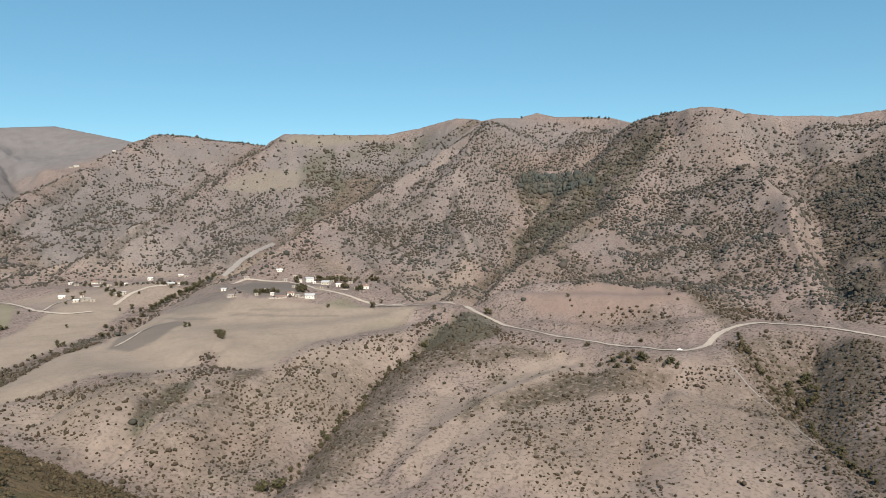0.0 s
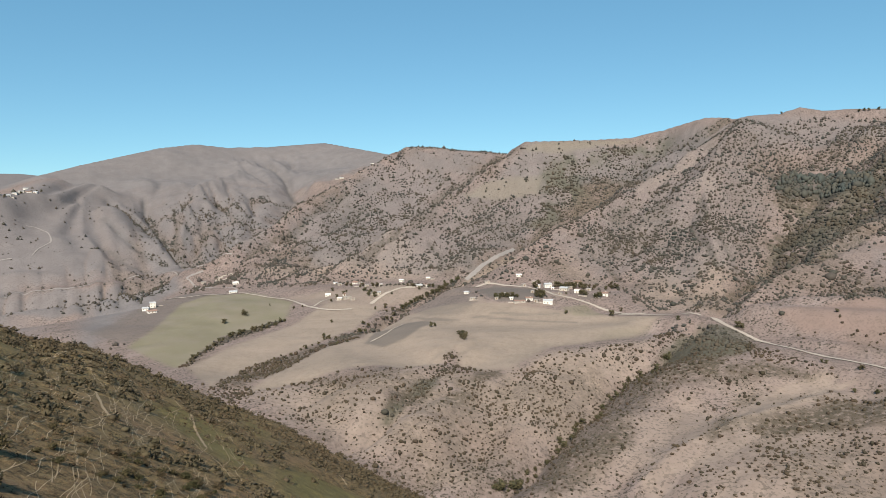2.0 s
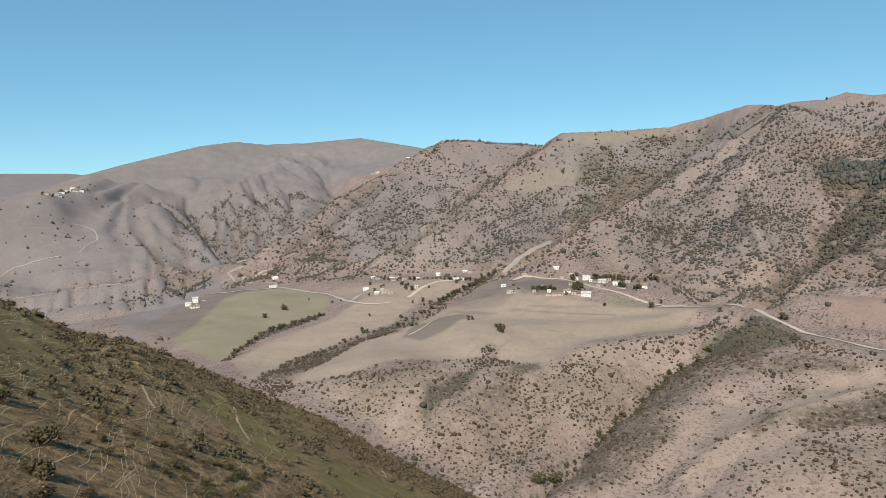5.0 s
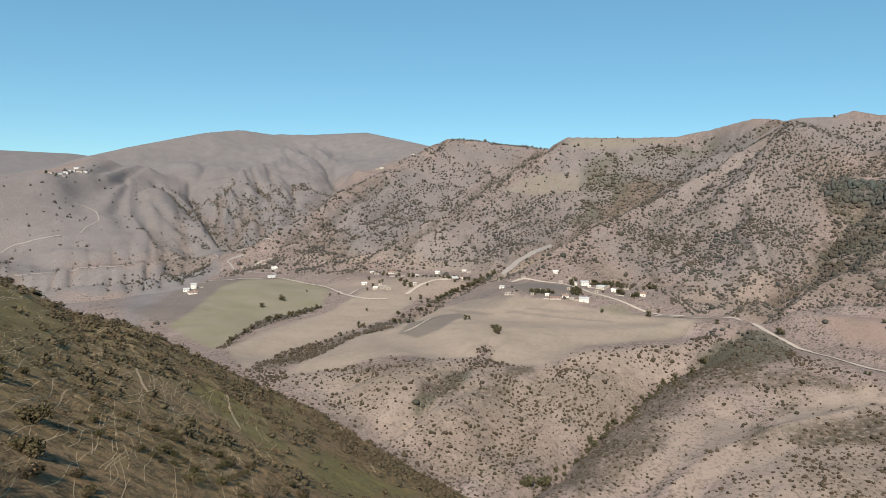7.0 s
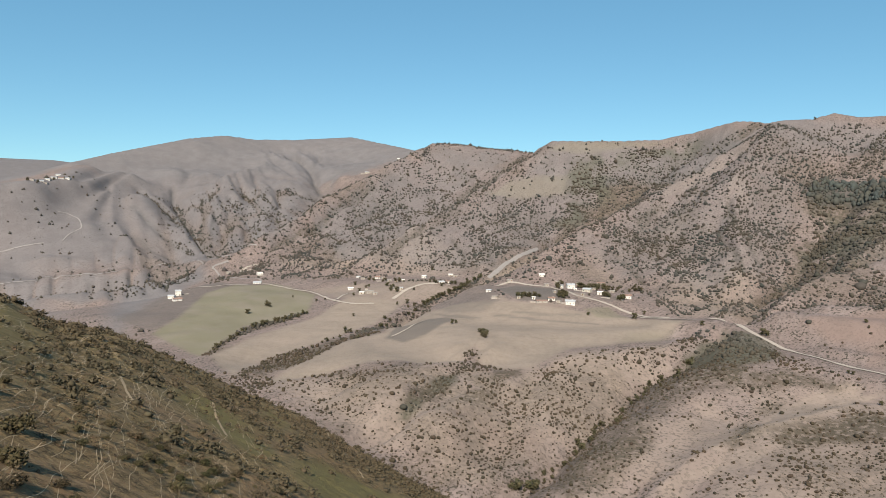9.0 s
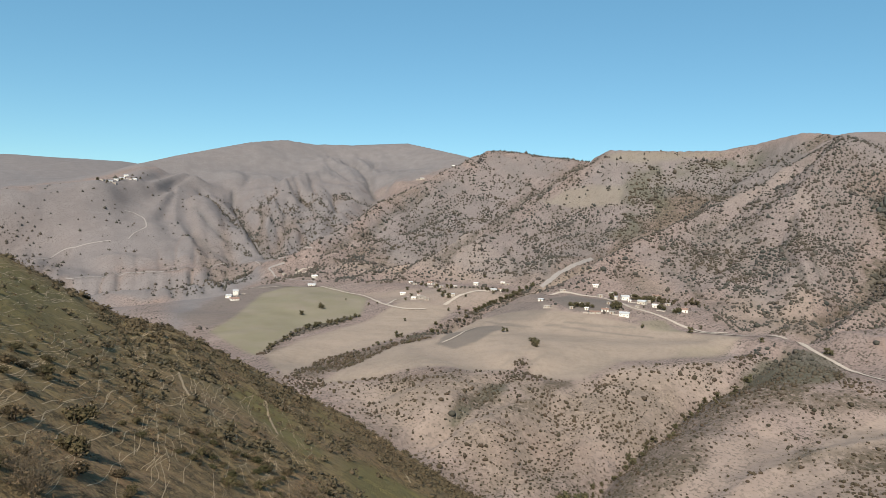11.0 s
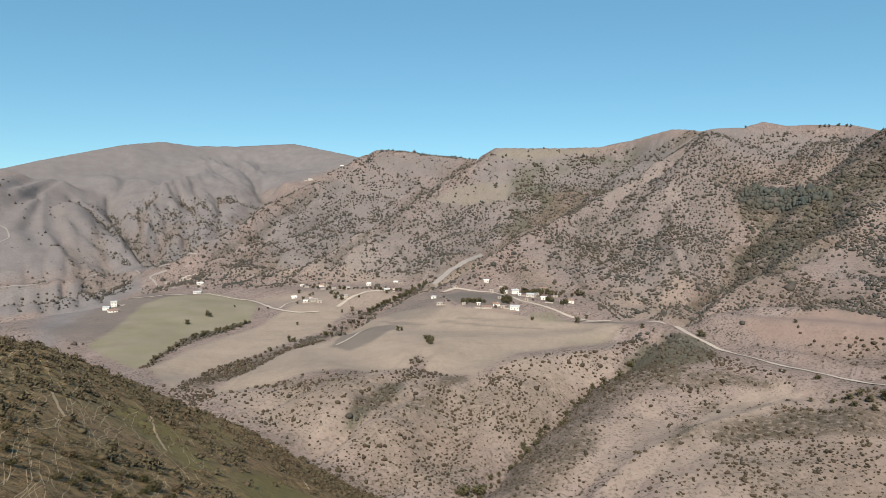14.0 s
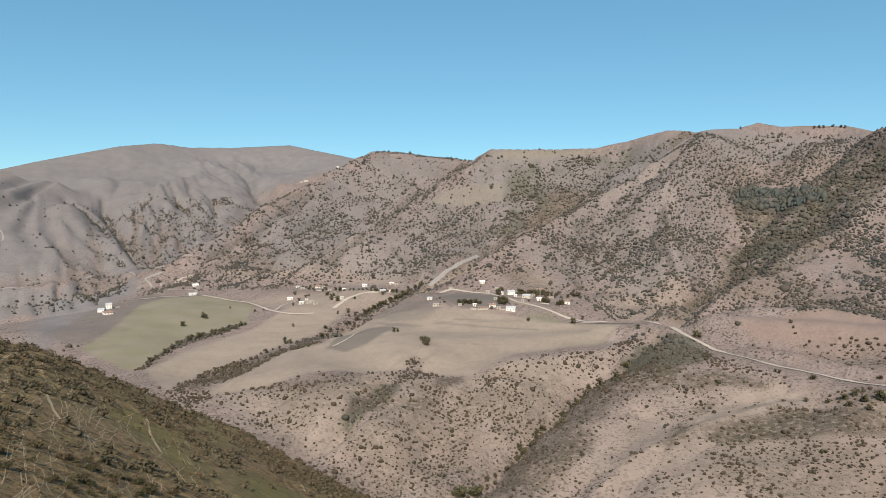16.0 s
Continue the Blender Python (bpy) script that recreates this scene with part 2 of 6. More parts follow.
line("gorge", 0.5, -0.5, (285, 753, -121.2), (250, 723, -127.8), (214, 682, -143.2), (184, 660, -146.6), (157, 629, -155.8), (138, 594, -162.4), (110, 559, -164.5), (93, 527, -171.0), (80, 509, -172.1), (66, 486, -176.6), (51, 465, -177.5), (29, 439, -186.6))
line("field_edge", 0.15, 0, (-82, 740, -123.8), (-16, 665, -129.0), (47, 653, -128.6), (119, 705, -120.9), (183, 733, -118.6), (245, 762, -117.6))
line("scrub_nose", 0.6, 0.35, (96, 633, -126.1), (70, 556, -146.2), (42, 498, -162.9))
line("side_gully", 0.6, -0.4, (25, 690, -121.1), (-8, 600, -132.1), (-31, 539, -139.8), (-53, 487, -153.7))
line("scrub_foot", 0.6, 0, (-150, 601, -137.9), (-99, 531, -145.5), (-44, 478, -155.7), (-13, 455, -169.4))
line("village_bench", 0.12, 0, (51, 1004, -83.9), (159, 977, -85.0), (235, 936, -87.6), (278, 840, -104.3))
line("hamlet_bench", 0.15, 0, (-170, 1147, -87.3), (-42, 1149, -83.9), (38, 1074, -85.9))
line("green_field", 0.1, 0, (-412, 922, -116.7), (-339, 1099, -97.7), (-213, 1038, -103.9), (-215, 874, -121.4), (-251, 712, -134.0))
line("tan_field", 0.08, 0, (-146, 837, -124.9), (-66, 948, -110.0), (-194, 709, -140.8))
line("tan_field_mid", 0.05, 0, (40, 799, -111.7), (134, 789, -113.1), (201, 805, -110.9))
line("camera_bank", 0.1, 0, (-6, 0, -1.2), (0, 1, -2.0), (4, -2, -2.4))
line("hidden_valley", 0.6, -0.3, (-640, 830, -158.0), (-420, 620, -168.0), (-250, 520, -172.0), (-110, 450, -178.0), (-10, 430, -182.0))
line("gorge_out", 0.6, 0, (60, 400, -186.0), (180, 300, -195.0), (330, 200, -205.0), (520, 100, -215.0), (900, -50, -235.0))
line("home_slope_right", 0.6, 0, (40, 10, -20.0), (110, 60, -62.0), (200, 120, -125.0))
line("home_ridge", 0.6, 0, (-60, -40, 18.0), (-140, -130, 60.0), (-300, -350, 130.0), (-500, -800, 190.0))
line("home_back", 0.6, 0, (60, -120, -20.0), (150, -400, 10.0), (300, -900, 60.0))
line("right_hills", 0.6, 0, (1300, 200, -60.0), (1500, -300, 60.0), (1300, -900, 120.0))
line("rim_back", 0.6, 0, (3600, 1200, 260.0), (3900, -700, 280.0), (2800, -2800, 300.0), (300, -4000, 330.0), (-2600, -3000, 330.0), (-4000, -600, 300.0), (-4100, 1300, 320.0), (-2600, 1300, 60.0))
line("rim_front", 0.6, 0, (-1500, 4100, 240.0), (300, 4200, 260.0), (2200, 3600, 280.0))


# steep little clefts: depth, half-width and course
CUTS = []


def cut(depth, width, *points):
    CUTS.append((depth, width, points))


cut(16, 16, (-920, 2026), (-843, 1951), (-783, 1905), (-695, 1785), (-623, 1715), (-560, 1605))
cut(20, 14, (-859, 2139), (-793, 1999), (-694, 1822), (-625, 1720))
cut(8, 12, (-836, 1828), (-732, 1715), (-647, 1631), (-585, 1575))
cut(6, 10, (-756, 1656), (-661, 1566), (-619, 1562))
cut(14, 14, (-637, 2747), (-554, 2592), (-513, 2513), (-447, 2277), (-420, 2190))
cut(12, 12, (-565, 2799), (-521, 2715), (-504, 2505))
cut(10, 12, (-517, 2144), (-463, 2105), (-421, 2154))
cut(8, 9, (-722, 2009), (-650, 1828), (-605, 1690))
cut(9, 9, (-655, 1964), (-598, 1856), (-521, 1686))
cut(9, 9, (-634, 1986), (-562, 1888), (-460, 1683))
cut(8, 9, (-624, 2089), (-524, 1920), (-455, 1839))
cut(7, 8, (-711, 2040), (-633, 1866), (-592, 1716))
cut(7, 8, (-589, 2088), (-511, 1959), (-452, 1887))
cut(7, 7, (-251, 1666), (-228, 1624), (-207, 1571))
cut(7, 7, (-195, 1699), (-165, 1647), (-139, 1559))
cut(7, 7, (-133, 1705), (-108, 1651))
cut(6, 6, (-6, 1340), (10, 1290), (20, 1186))
cut(6, 6, (52, 1339), (64, 1238), (60, 1140))
cut(7, 8, (255, 1138), (272, 1091), (270, 1017))
cut(7, 8, (420, 1156), (408, 1060), (395, 990))
cut(7, 8, (454, 1191), (443, 1085), (440, 1032))
cut(6, 8, (745, 938), (715, 849), (661, 764), (609, 684))
cut(6, 8, (1000, 1064), (986, 1008), (955, 926), (890, 820))

cut(13, 11, (-307, 1504), (-279, 1581), (-249, 1651), (-199, 1729))
cut(13, 11, (-218, 1565), (-187, 1654), (-154, 1713))
cut(13, 11, (-117, 1270), (-64, 1348), (9, 1740), (105, 1867), (212, 2054))
cut(13, 11, (151, 1251), (213, 1358), (317, 1512), (415, 1597), (522, 1676), (620, 1620), (684, 1611))
cut(13, 11, (390, 916), (483, 1019), (471, 882), (604, 964), (733, 1055), (854, 1116))
cut(8, 7, (-692, 1348), (-578, 1187))
cut(8, 7, (-666, 1366), (-553, 1199))
cut(8, 7, (-639, 1390), (-529, 1215))
cut(8, 7, (-613, 1413), (-502, 1232))
cut(7, 7, (-588, 1440), (-499, 1276))
cut(5, 6, (-344, 1434), (-306, 1540))
cut(5, 6, (-309, 1355), (-257, 1539))
cut(5, 6, (-251, 1286), (-203, 1511))
cut(5, 6, (-191, 1230), (-130, 1283))
cut(5, 6, (-364, 1383), (-338, 1467))


def carved(x, y):
    """How deep the clefts bite into the ground there, and how near their beds it is, from 0 to 1."""
    deep, bed = np.zeros(np.shape(x)), np.zeros(np.shape(x))
    for depth, width, points in CUTS:
        m = 3 * width
        xs, ys = [p[0] for p in points], [p[1] for p in points]
        box = (x > min(xs) - m) & (x < max(xs) + m) & (y > min(ys) - m) & (y < max(ys) + m)
        if not box.any():
            continue
        px, py = x[box] + 14 * (value_noise(x[box], y[box], 55, 71) - 0.5), y[box] + 14 * (value_noise(x[box], y[box], 55, 83) - 0.5)
        near = np.full(px.shape, 1e12)
        for (ax, ay), (bx, by) in zip(points, points[1:]):
            dx, dy = bx - ax, by - ay
            t = np.clip(((px - ax) * dx + (py - ay) * dy) / (dx * dx + dy * dy), 0, 1)
            near = np.minimum(near, (px - ax - t * dx) ** 2 + (py - ay - t * dy) ** 2)
        close = np.exp(-np.sqrt(near) / width)
        deep[box], bed[box] = np.maximum(deep[box], depth * close), np.maximum(bed[box], close)
    return deep, bed


RNG = np.random.default_rng(7)
LATTICE = RNG.random((256, 256)).astype(np.float32)


def value_noise(x, y, size, shift=0.0):
    """Smooth noise from 0 to 1 with features of that size."""
    u, v = x / size + 31.7 + shift, y / size + 57.3 + 1.7 * shift
    i, j = np.floor(u).astype(np.int64), np.floor(v).astype(np.int64)
    f, g = u - i, v - j
    f, g = f * f * f * (f * (6 * f - 15) + 10), g * g * g * (g * (6 * g - 15) + 10)
    a, b = LATTICE[i % 256, j % 256], LATTICE[(i + 1) % 256, j % 256]
    c, d = LATTICE[i % 256, (j + 1) % 256], LATTICE[(i + 1) % 256, (j + 1) % 256]
    return (a * (1 - f) + b * f) * (1 - g) + (c * (1 - f) + d * f) * g


def fbm(x, y, size, octaves, shift=0.0):
    total, weight = 0.0, 0.0
    for k in range(octaves):
        total = total + value_noise(x, y, size / 2.03**k, shift + 3.1 * k) * 0.5**k
        weight += 0.5**k
    return total / weight


def gullies(x, y, size, shift=0.0):
    """Noise with sharp creases, 0 in the creases and 1 on the backs between them."""
    wx = x + size * 0.5 * (value_noise(x, y, size * 1.3, shift + 9) - 0.5)
    wy = y + size * 0.5 * (value_noise(x, y, size * 1.3, shift + 19) - 0.5)
    return np.abs(2 * value_noise(wx, wy, size, shift) - 1) ** 0.7


def lie(x, y):
    """Height and brokenness drawn from the lines, nearest lines counting most."""
    x, y = np.asarray(x, np.float32), np.asarray(y, np.float32)
    top, rough, total = np.zeros_like(x), np.zeros_like(x), np.zeros_like(x)
    for ax, ay, az, bx, by, bz, r, fall in SEGMENTS:
        dx, dy = bx - ax, by - ay
        n = dx * dx + dy * dy
        s = np.clip(((x - ax) * dx + (y - ay) * dy) / n, 0, 1)
        d2 = (x - ax - s * dx) ** 2 + (y - ay - s * dy) ** 2
        w = math.sqrt(n) / (d2 + 9.0) ** 1.4
        side = 0.0
        if fall:
            side = fall * 90 * (1 - np.exp(-np.sqrt(d2) / 90))
        top += w * (az + s * (bz - az) - side)
        rough += w * r
        total += w
    return top / total, rough / total


# the near hillside: one even slope that rolls over along its shoulder (bearing, distance, rise over the even slope)
SHOULDER = np.array([(-75, 120, 0.0), (-43, 133, -0.3), (-36.6, 146, 0.3), (-33, 155, -0.6), (-29.5, 168, -1.3), (-25.6, 185, 0.9), (-21.4, 203, 0.2), (-17, 216, -0.5), (-12.5, 220, 1.1), (-8, 208, 0.2), (-3, 196, -0.6), (1, 190, 0.8), (25, 180, 0.0)])


def near_hill(x, y):
    """Height of the near hillside, and how much it counts there."""
    r, bearing = np.hypot(x, y), np.degrees(np.arctan2(x, y))
    edge = np.interp(bearing, SHOULDER[:, 0], SHOULDER[:, 1])
    rise = np.interp(bearing, SHOULDER[:, 0], SHOULDER[:, 2])
    z = -0.496 * x - 0.327 * y - 11.6 + rise * np.minimum(r / edge, 1.3) ** 2
    over = r - edge
    z = z - 0.33 * (np.sqrt(over**2 + 5**2) + over)
    z = z + 10.0 * np.exp(-((r / 10) ** 2))
    z = z + np.clip(r / 60, 0, 1) * (1.6 * (fbm(x, y, 34, 3, 4) - 0.5) + 0.7 * (fbm(x, y, 7, 3, 6) - 0.5) + 0.3 * (fbm(x, y, 1.9, 2, 16) - 0.5))
    ahead = np.clip((np.abs(bearing + 20) - 60) / 35, 0, 1)
    out = np.clip((over - 25) / 130, 0, 1)
    w = 1 - np.maximum(ahead**2 * (3 - 2 * ahead), out**2 * (3 - 2 * out))
    return z, w


def clefts(x, y):
    """The clefts that run down the far mountain beyond the valley: 0 in them, 1 on the backs between; and where they lie."""
    u, v = 0.89 * x + 0.45 * y, 0.45 * x - 0.89 * y
    west = np.clip((-x - 400) / 110, 0, 1) * np.clip((y - 1080) / 120, 0, 1)
    west = west * (1 - 0.8 * np.clip((-x - 670) / 120, 0, 1) * np.clip((y - 1400) / 120, 0, 1))  # the western shoulder is smooth
    return gullies(u, 0.22 * v, 85, 3), gullies(u, 0.2 * v, 36, 7), gullies(u, 0.25 * v, 15, 13), west


def height(x, y, both=False):
    x, y = np.asarray(x, np.float64), np.asarray(y, np.float64)
    z, rough = lie(x, y)
    away = np.hypot(x, y)
    far = np.clip((away - 260) / 250, 0, 1)
    u, v = 0.79 * x - 0.62 * y, 0.62 * x + 0.79 * y
    crease = 15 * (gullies(u, 0.45 * v, 120) - 0.5) + 8.0 * (gullies(u, 0.4 * v, 48, 5) - 0.5) + 4.0 * (gullies(u, 0.45 * v, 20, 11) - 0.5)
    wide, mid, small, west = clefts(x, y)
    crease = crease * (1 - np.clip((-x - 400) / 110, 0, 1) * np.clip((y - 1080) / 120, 0, 1)) + west * (15 * (wide - 0.5) + 11 * (mid - 0.5) + 4.5 * (small - 0.5))
    lumps = 5 * (fbm(x, y, 60, 3, 2) - 0.5) + 2.0 * (fbm(x, y, 12, 3, 8) - 0.5)
    z = z + rough * far * (crease + lumps) - carved(x, y)[0]
    hill, count = near_hill(x, y)
    z = z * (1 - count) + hill * count
    return (z, rough) if both else z


# ---- ground ----
def smooth_step(v, low, high):
    v = np.clip((v - low) / (high - low), 0, 1)
    return v * v * (3 - 2 * v)


def inside(x, y, corners, soft):
    """1 inside the polygon, falling to 0 over soft metres round its edge."""
    hit, near = np.zeros(x.shape, bool), np.full(x.shape, 1e12)
    for (ax, ay), (bx, by) in zip(corners, corners[1:] + corners[:1]):
        cross = ((ay > y) != (by > y)) & (x < (bx - ax) * (y - ay) / (by - ay + 1e-9) + ax)
        hit ^= cross
        dx, dy = bx - ax, by - ay
        s = np.clip(((x - ax) * dx + (y - ay) * dy) / (dx * dx + dy * dy + 1e-9), 0, 1)
        near = np.minimum(near, (x - ax - s * dx) ** 2 + (y - ay - s * dy) ** 2)
    d = np.sqrt(near)
    return smooth_step(np.where(hit, d, -d), -soft, soft)


def stripe(x, y, points, width, soft):
    near = np.full(x.shape, 1e12)
    for (ax, ay), (bx, by) in zip(points, points[1:]):
        dx, dy = bx - ax, by - ay
        s = np.clip(((x - ax) * dx + (y - ay) * dy) / (dx * dx + dy * dy + 1e-9), 0, 1)
        near = np.minimum(near, (x - ax - s * dx) ** 2 + (y - ay - s * dy) ** 2)
    return 1 - smooth_step(np.sqrt(near), width, width + soft)


# ---- fields, bare soil and scrub, by their corners in the plan ----
PATCHES, ZONES = [], []


def patch(kind, weight, soft, *corners):
    PATCHES.append((kind, weight, soft, list(corners)))


def zone(density, soft, kind, weight, *corners):
    """Shrubs per hundred square metres inside a polygon, in place of what grew there, and what covers the soil."""
    ZONES.append((density, soft, list(corners), kind))
    if kind:
        patch(kind, weight, soft, *corners)


patch("field", 1.0, 6, (-164, 608), (-144, 664), (-116, 767), (-76, 786), (-64, 916), (2, 900), (52, 891), (209, 836), (266, 806), (220, 760), (158, 726), (122, 719), (73, 654), (47, 646), (26, 657), (23, 696), (0, 640), (-47, 649), (-96, 628))
patch("field", 1.0, 6, (-246, 713), (-224, 803), (-177, 895), (-149, 996), (-68, 978), (-96, 869), (-145, 788), (-196, 719), (-196, 624))
patch("field", 0.6, 8, (-223, 1088), (-145, 1095), (-21, 1037), (12, 1037), (-37, 989), (-128, 959))
patch("green", 1.0, 5, (-335, 782), (-337, 864), (-369, 1046), (-346, 1122), (-285, 1128), (-207, 1053), (-192, 930), (-250, 847), (-256, 711))
patch("ploughed", 0.6, 6, (-404, 836), (-424, 1025), (-436, 1223), (-355, 1121), (-337, 931), (-339, 793))
patch("ploughed", 0.8, 3, (-74, 762), (-63, 808), (-28, 832), (5, 824), (-29, 753), (-53, 740))
patch("ploughed", 0.45, 5, (-40, 965), (11, 980), (53, 1024), (60, 900), (36, 857), (-5, 855))
patch("ploughed", 0.85, 3, (58, 962), (89, 1016), (142, 989), (143, 899), (123, 886), (81, 887))
patch("green", 0.6, 3, (158, 866), (193, 881), (208, 837), (170, 840))
patch("green", 0.25, 8, (193, 772), (245, 782), (215, 744), (172, 736))
patch("red", 0.75, 6, (357, 731), (415, 723), (492, 689), (503, 634), (484, 597), (452, 614), (406, 650), (368, 691))
patch("red", 0.6, 10, (387, 670), (422, 641), (452, 613), (403, 612), (362, 632))
patch("red", 0.35, 18, (-13, 543), (35, 562), (83, 541), (68, 500), (15, 479), (-16, 495))
patch("red", 0.2, 25, (345, 551), (407, 477), (373, 380), (276, 347), (222, 390))
patch("red", 0.3, 30, (595, 1035), (919, 1076), (987, 921), (614, 572), (511, 750))
patch("red", 0.12, 20, (-92, 1930), (145, 2019), (78, 1864), (-144, 1740))
patch("scrub", 0.95, 8, (226, 699), (256, 729), (289, 764), (315, 722), (299, 653), (250, 617), (224, 624))
patch("scrub", 0.6, 12, (182, 633), (216, 632), (276, 610), (305, 596), (274, 581), (220, 584), (172, 563))
patch("scrub", 0.85, 10, (225, 497), (258, 516), (302, 537), (348, 521), (349, 490), (298, 477), (248, 486))
patch("scrub", 0.65, 7, (71, 443), (102, 526), (133, 543), (150, 532), (142, 496), (102, 451), (73, 434))
patch("scrub", 0.35, 25, (222, 472), (306, 465), (313, 407), (240, 379), (197, 395))
patch("scrub", 0.9, 6, (-24, 581), (-10, 614), (5, 620), (-1, 569), (-21, 543), (-39, 527), (-42, 533))
patch("scrub", 0.6, 8, (4, 571), (33, 595), (36, 577), (8, 536))
patch("scrub", 0.55, 6, (24, 610), (57, 645), (66, 631), (34, 609))
patch("scrub", 0.7, 8, (-181, 643), (-182, 734), (-161, 776), (-121, 801), (-133, 722), (-159, 637))
patch("scrub", 0.6, 12, (-116, 626), (-75, 618), (-34, 612), (-47, 581), (-91, 595))
patch("scrub", 0.8, 20, (251, 1547), (337, 1628), (415, 1678), (575, 1717), (660, 1623), (594, 1461), (496, 1559), (371, 1464), (253, 1398), (191, 1350))
patch("scrub", 0.5, 25, (78, 1437), (174, 1476), (243, 1399), (147, 1257), (77, 1258))
patch("scrub", 0.45, 25, (-248, 1624), (-141, 1766), (-2, 1439), (-68, 1358), (-170, 1484))
patch("scrub", 0.85, 18, (622, 1256), (770, 1269), (878, 1268), (910, 1162), (790, 1088), (668, 1013), (582, 1031), (510, 1012), (481, 1004), (542, 1130))
patch("scrub", 0.85, 18, (971, 942), (1060, 953), (1087, 848), (720, 539), (600, 500), (768, 677), (877, 808))
patch("scrub", 0.8, 12, (476, 500), (517, 495), (550, 421), (456, 349), (412, 360), (445, 428))
patch("scrub", 0.6, 15, (444, 424), (443, 387), (460, 343), (362, 264), (355, 291))
patch("scrub", 0.5, 12, (477, 521), (469, 437), (375, 293), (360, 268), (346, 291), (383, 395))
patch("pale", 0.85, 20, (-167, 609), (-93, 605), (-15, 619), (116, 689), (225, 718), (157, 634), (88, 529), (20, 455), (-37, 484), (-99, 527))
patch("pale", 0.6, 25, (149, 534), (255, 588), (325, 568), (428, 474), (382, 364), (342, 273), (91, 423))
patch("pale", 0.6, 25, (294, 1011), (427, 1047), (406, 932), (318, 840), (259, 892))
patch("pale", 0.6, 25, (-317, 1262), (-166, 1447), (16, 1283), (114, 1230), (68, 1126), (-81, 1191))
patch("ploughed", 0.55, 1.5, (47, 848), (102, 833), (169, 822), (168, 818), (101, 826), (47, 843))
patch("ploughed", 0.55, 1.5, (-53, 932), (-7, 843), (33, 839), (33, 833), (-7, 828), (-49, 930))
patch("ploughed", 0.5, 2, (71, 854), (127, 845), (155, 848), (154, 843), (113, 840), (71, 849))
# grey grass on the mountainsides, with distance haze in its colour
patch("hazy_heath", 0.6, 25, (204, 1700), (383, 1713), (576, 1721), (651, 1634), (649, 1495), (579, 1455), (406, 1596), (220, 1546), (153, 1596))
patch("hazy_heath", 0.5, 25, (663, 1614), (827, 1573), (971, 1425), (898, 1339), (761, 1422), (610, 1363))
patch("hazy_heath", 0.4, 25, (910, 1145), (945, 1076), (1086, 1041), (1219, 960), (1085, 854), (925, 1011))
patch("hazy_heath", 0.35, 30, (270, 1121), (442, 1279), (570, 1359), (602, 1266), (453, 995), (331, 964))
patch("hazy_heath", 0.4, 30, (-220, 1509), (-29, 1913), (153, 1921), (21, 1450), (-131, 1215))
patch("pale", 1.0, 2.5, (141, 1228), (130, 1090), (101, 1091), (80, 1125), (53, 1086), (29, 980), (26, 1059), (54, 1101), (83, 1137), (110, 1178))
patch("pale", 1.0, 4, (346, 563), (317, 553), (262, 522), (226, 500), (204, 493), (176, 480), (173, 497), (206, 509), (239, 541), (277, 559), (318, 570))
patch("pale", 1.0, 3, (45, 935), (65, 909), (67, 888), (50, 897))
patch("pale", 0.7, 3, (74, 881), (150, 881), (160, 876), (117, 866), (69, 869))
patch("red", 0.55, 3, (77, 877), (139, 872), (144, 863), (69, 864))
patch("pale", 0.8, 3, (153, 936), (170, 929), (183, 901), (158, 903))
patch("ploughed", 0.6, 2, (201, 936), (216, 910), (196, 898), (188, 908))
patch("pale", 1.0, 4, (-140, 1062), (-106, 1022), (-108, 998), (-131, 1010))
patch("pale", 0.6, 4, (-101, 1165), (-24, 1060), (-41, 1032), (-74, 1037))
patch("scrub", 0.9, 4, (45, 1109), (33, 1102), (9, 1042), (-14, 1014), (-45, 971), (-43, 963), (-12, 1007), (13, 1038), (35, 1081))
# far range and left mountain, greyed by grass and by painted haze
patch("hazy_heath", 0.9, 60, (-2692, 2425), (-2269, 3045), (-1167, 2179), (-1112, 2294), (-866, 2727), (-403, 2925), (-197, 2698), (-352, 2317), (-546, 2338), (-1008, 2083), (-1854, 2490), (-79, 77))
patch("hazy_heath", 0.8, 60, (-1250, 1352), (-1146, 1540), (-1080, 2048), (-881, 2703), (-403, 2925), (-415, 2259), (-375, 1423), (-532, 1502), (-798, 1408), (-52, 62))
patch("hazy_heath", 0.9, 20, (-76, 111), (-660, 1373), (-499, 1377), (-468, 1211), (-391, 831), (-61, 95))
patch("scrub", 0.95, 14, (616, 1258), (680, 1296), (770, 1259), (733, 1178), (679, 1203), (633, 1208), (608, 1217))
patch("scrub", 0.7, 8, (509, 627), (530, 612), (507, 546), (481, 541), (482, 573))
patch("scrub", 0.35, 25, (486, 1214), (603, 1321), (618, 1248), (513, 1080), (412, 966), (442, 1083))
patch("scrub", 0.4, 25, (729, 1021), (786, 859), (666, 748), (580, 752), (578, 878))
patch("scrub", 0.45, 30, (362, 1312), (461, 1332), (395, 1089), (322, 1104), (259, 1155))
patch("scrub", 0.55, 6, (268, 709), (261, 635), (202, 593), (149, 534), (97, 483), (60, 441), (55, 455), (89, 524), (154, 631), (195, 636))

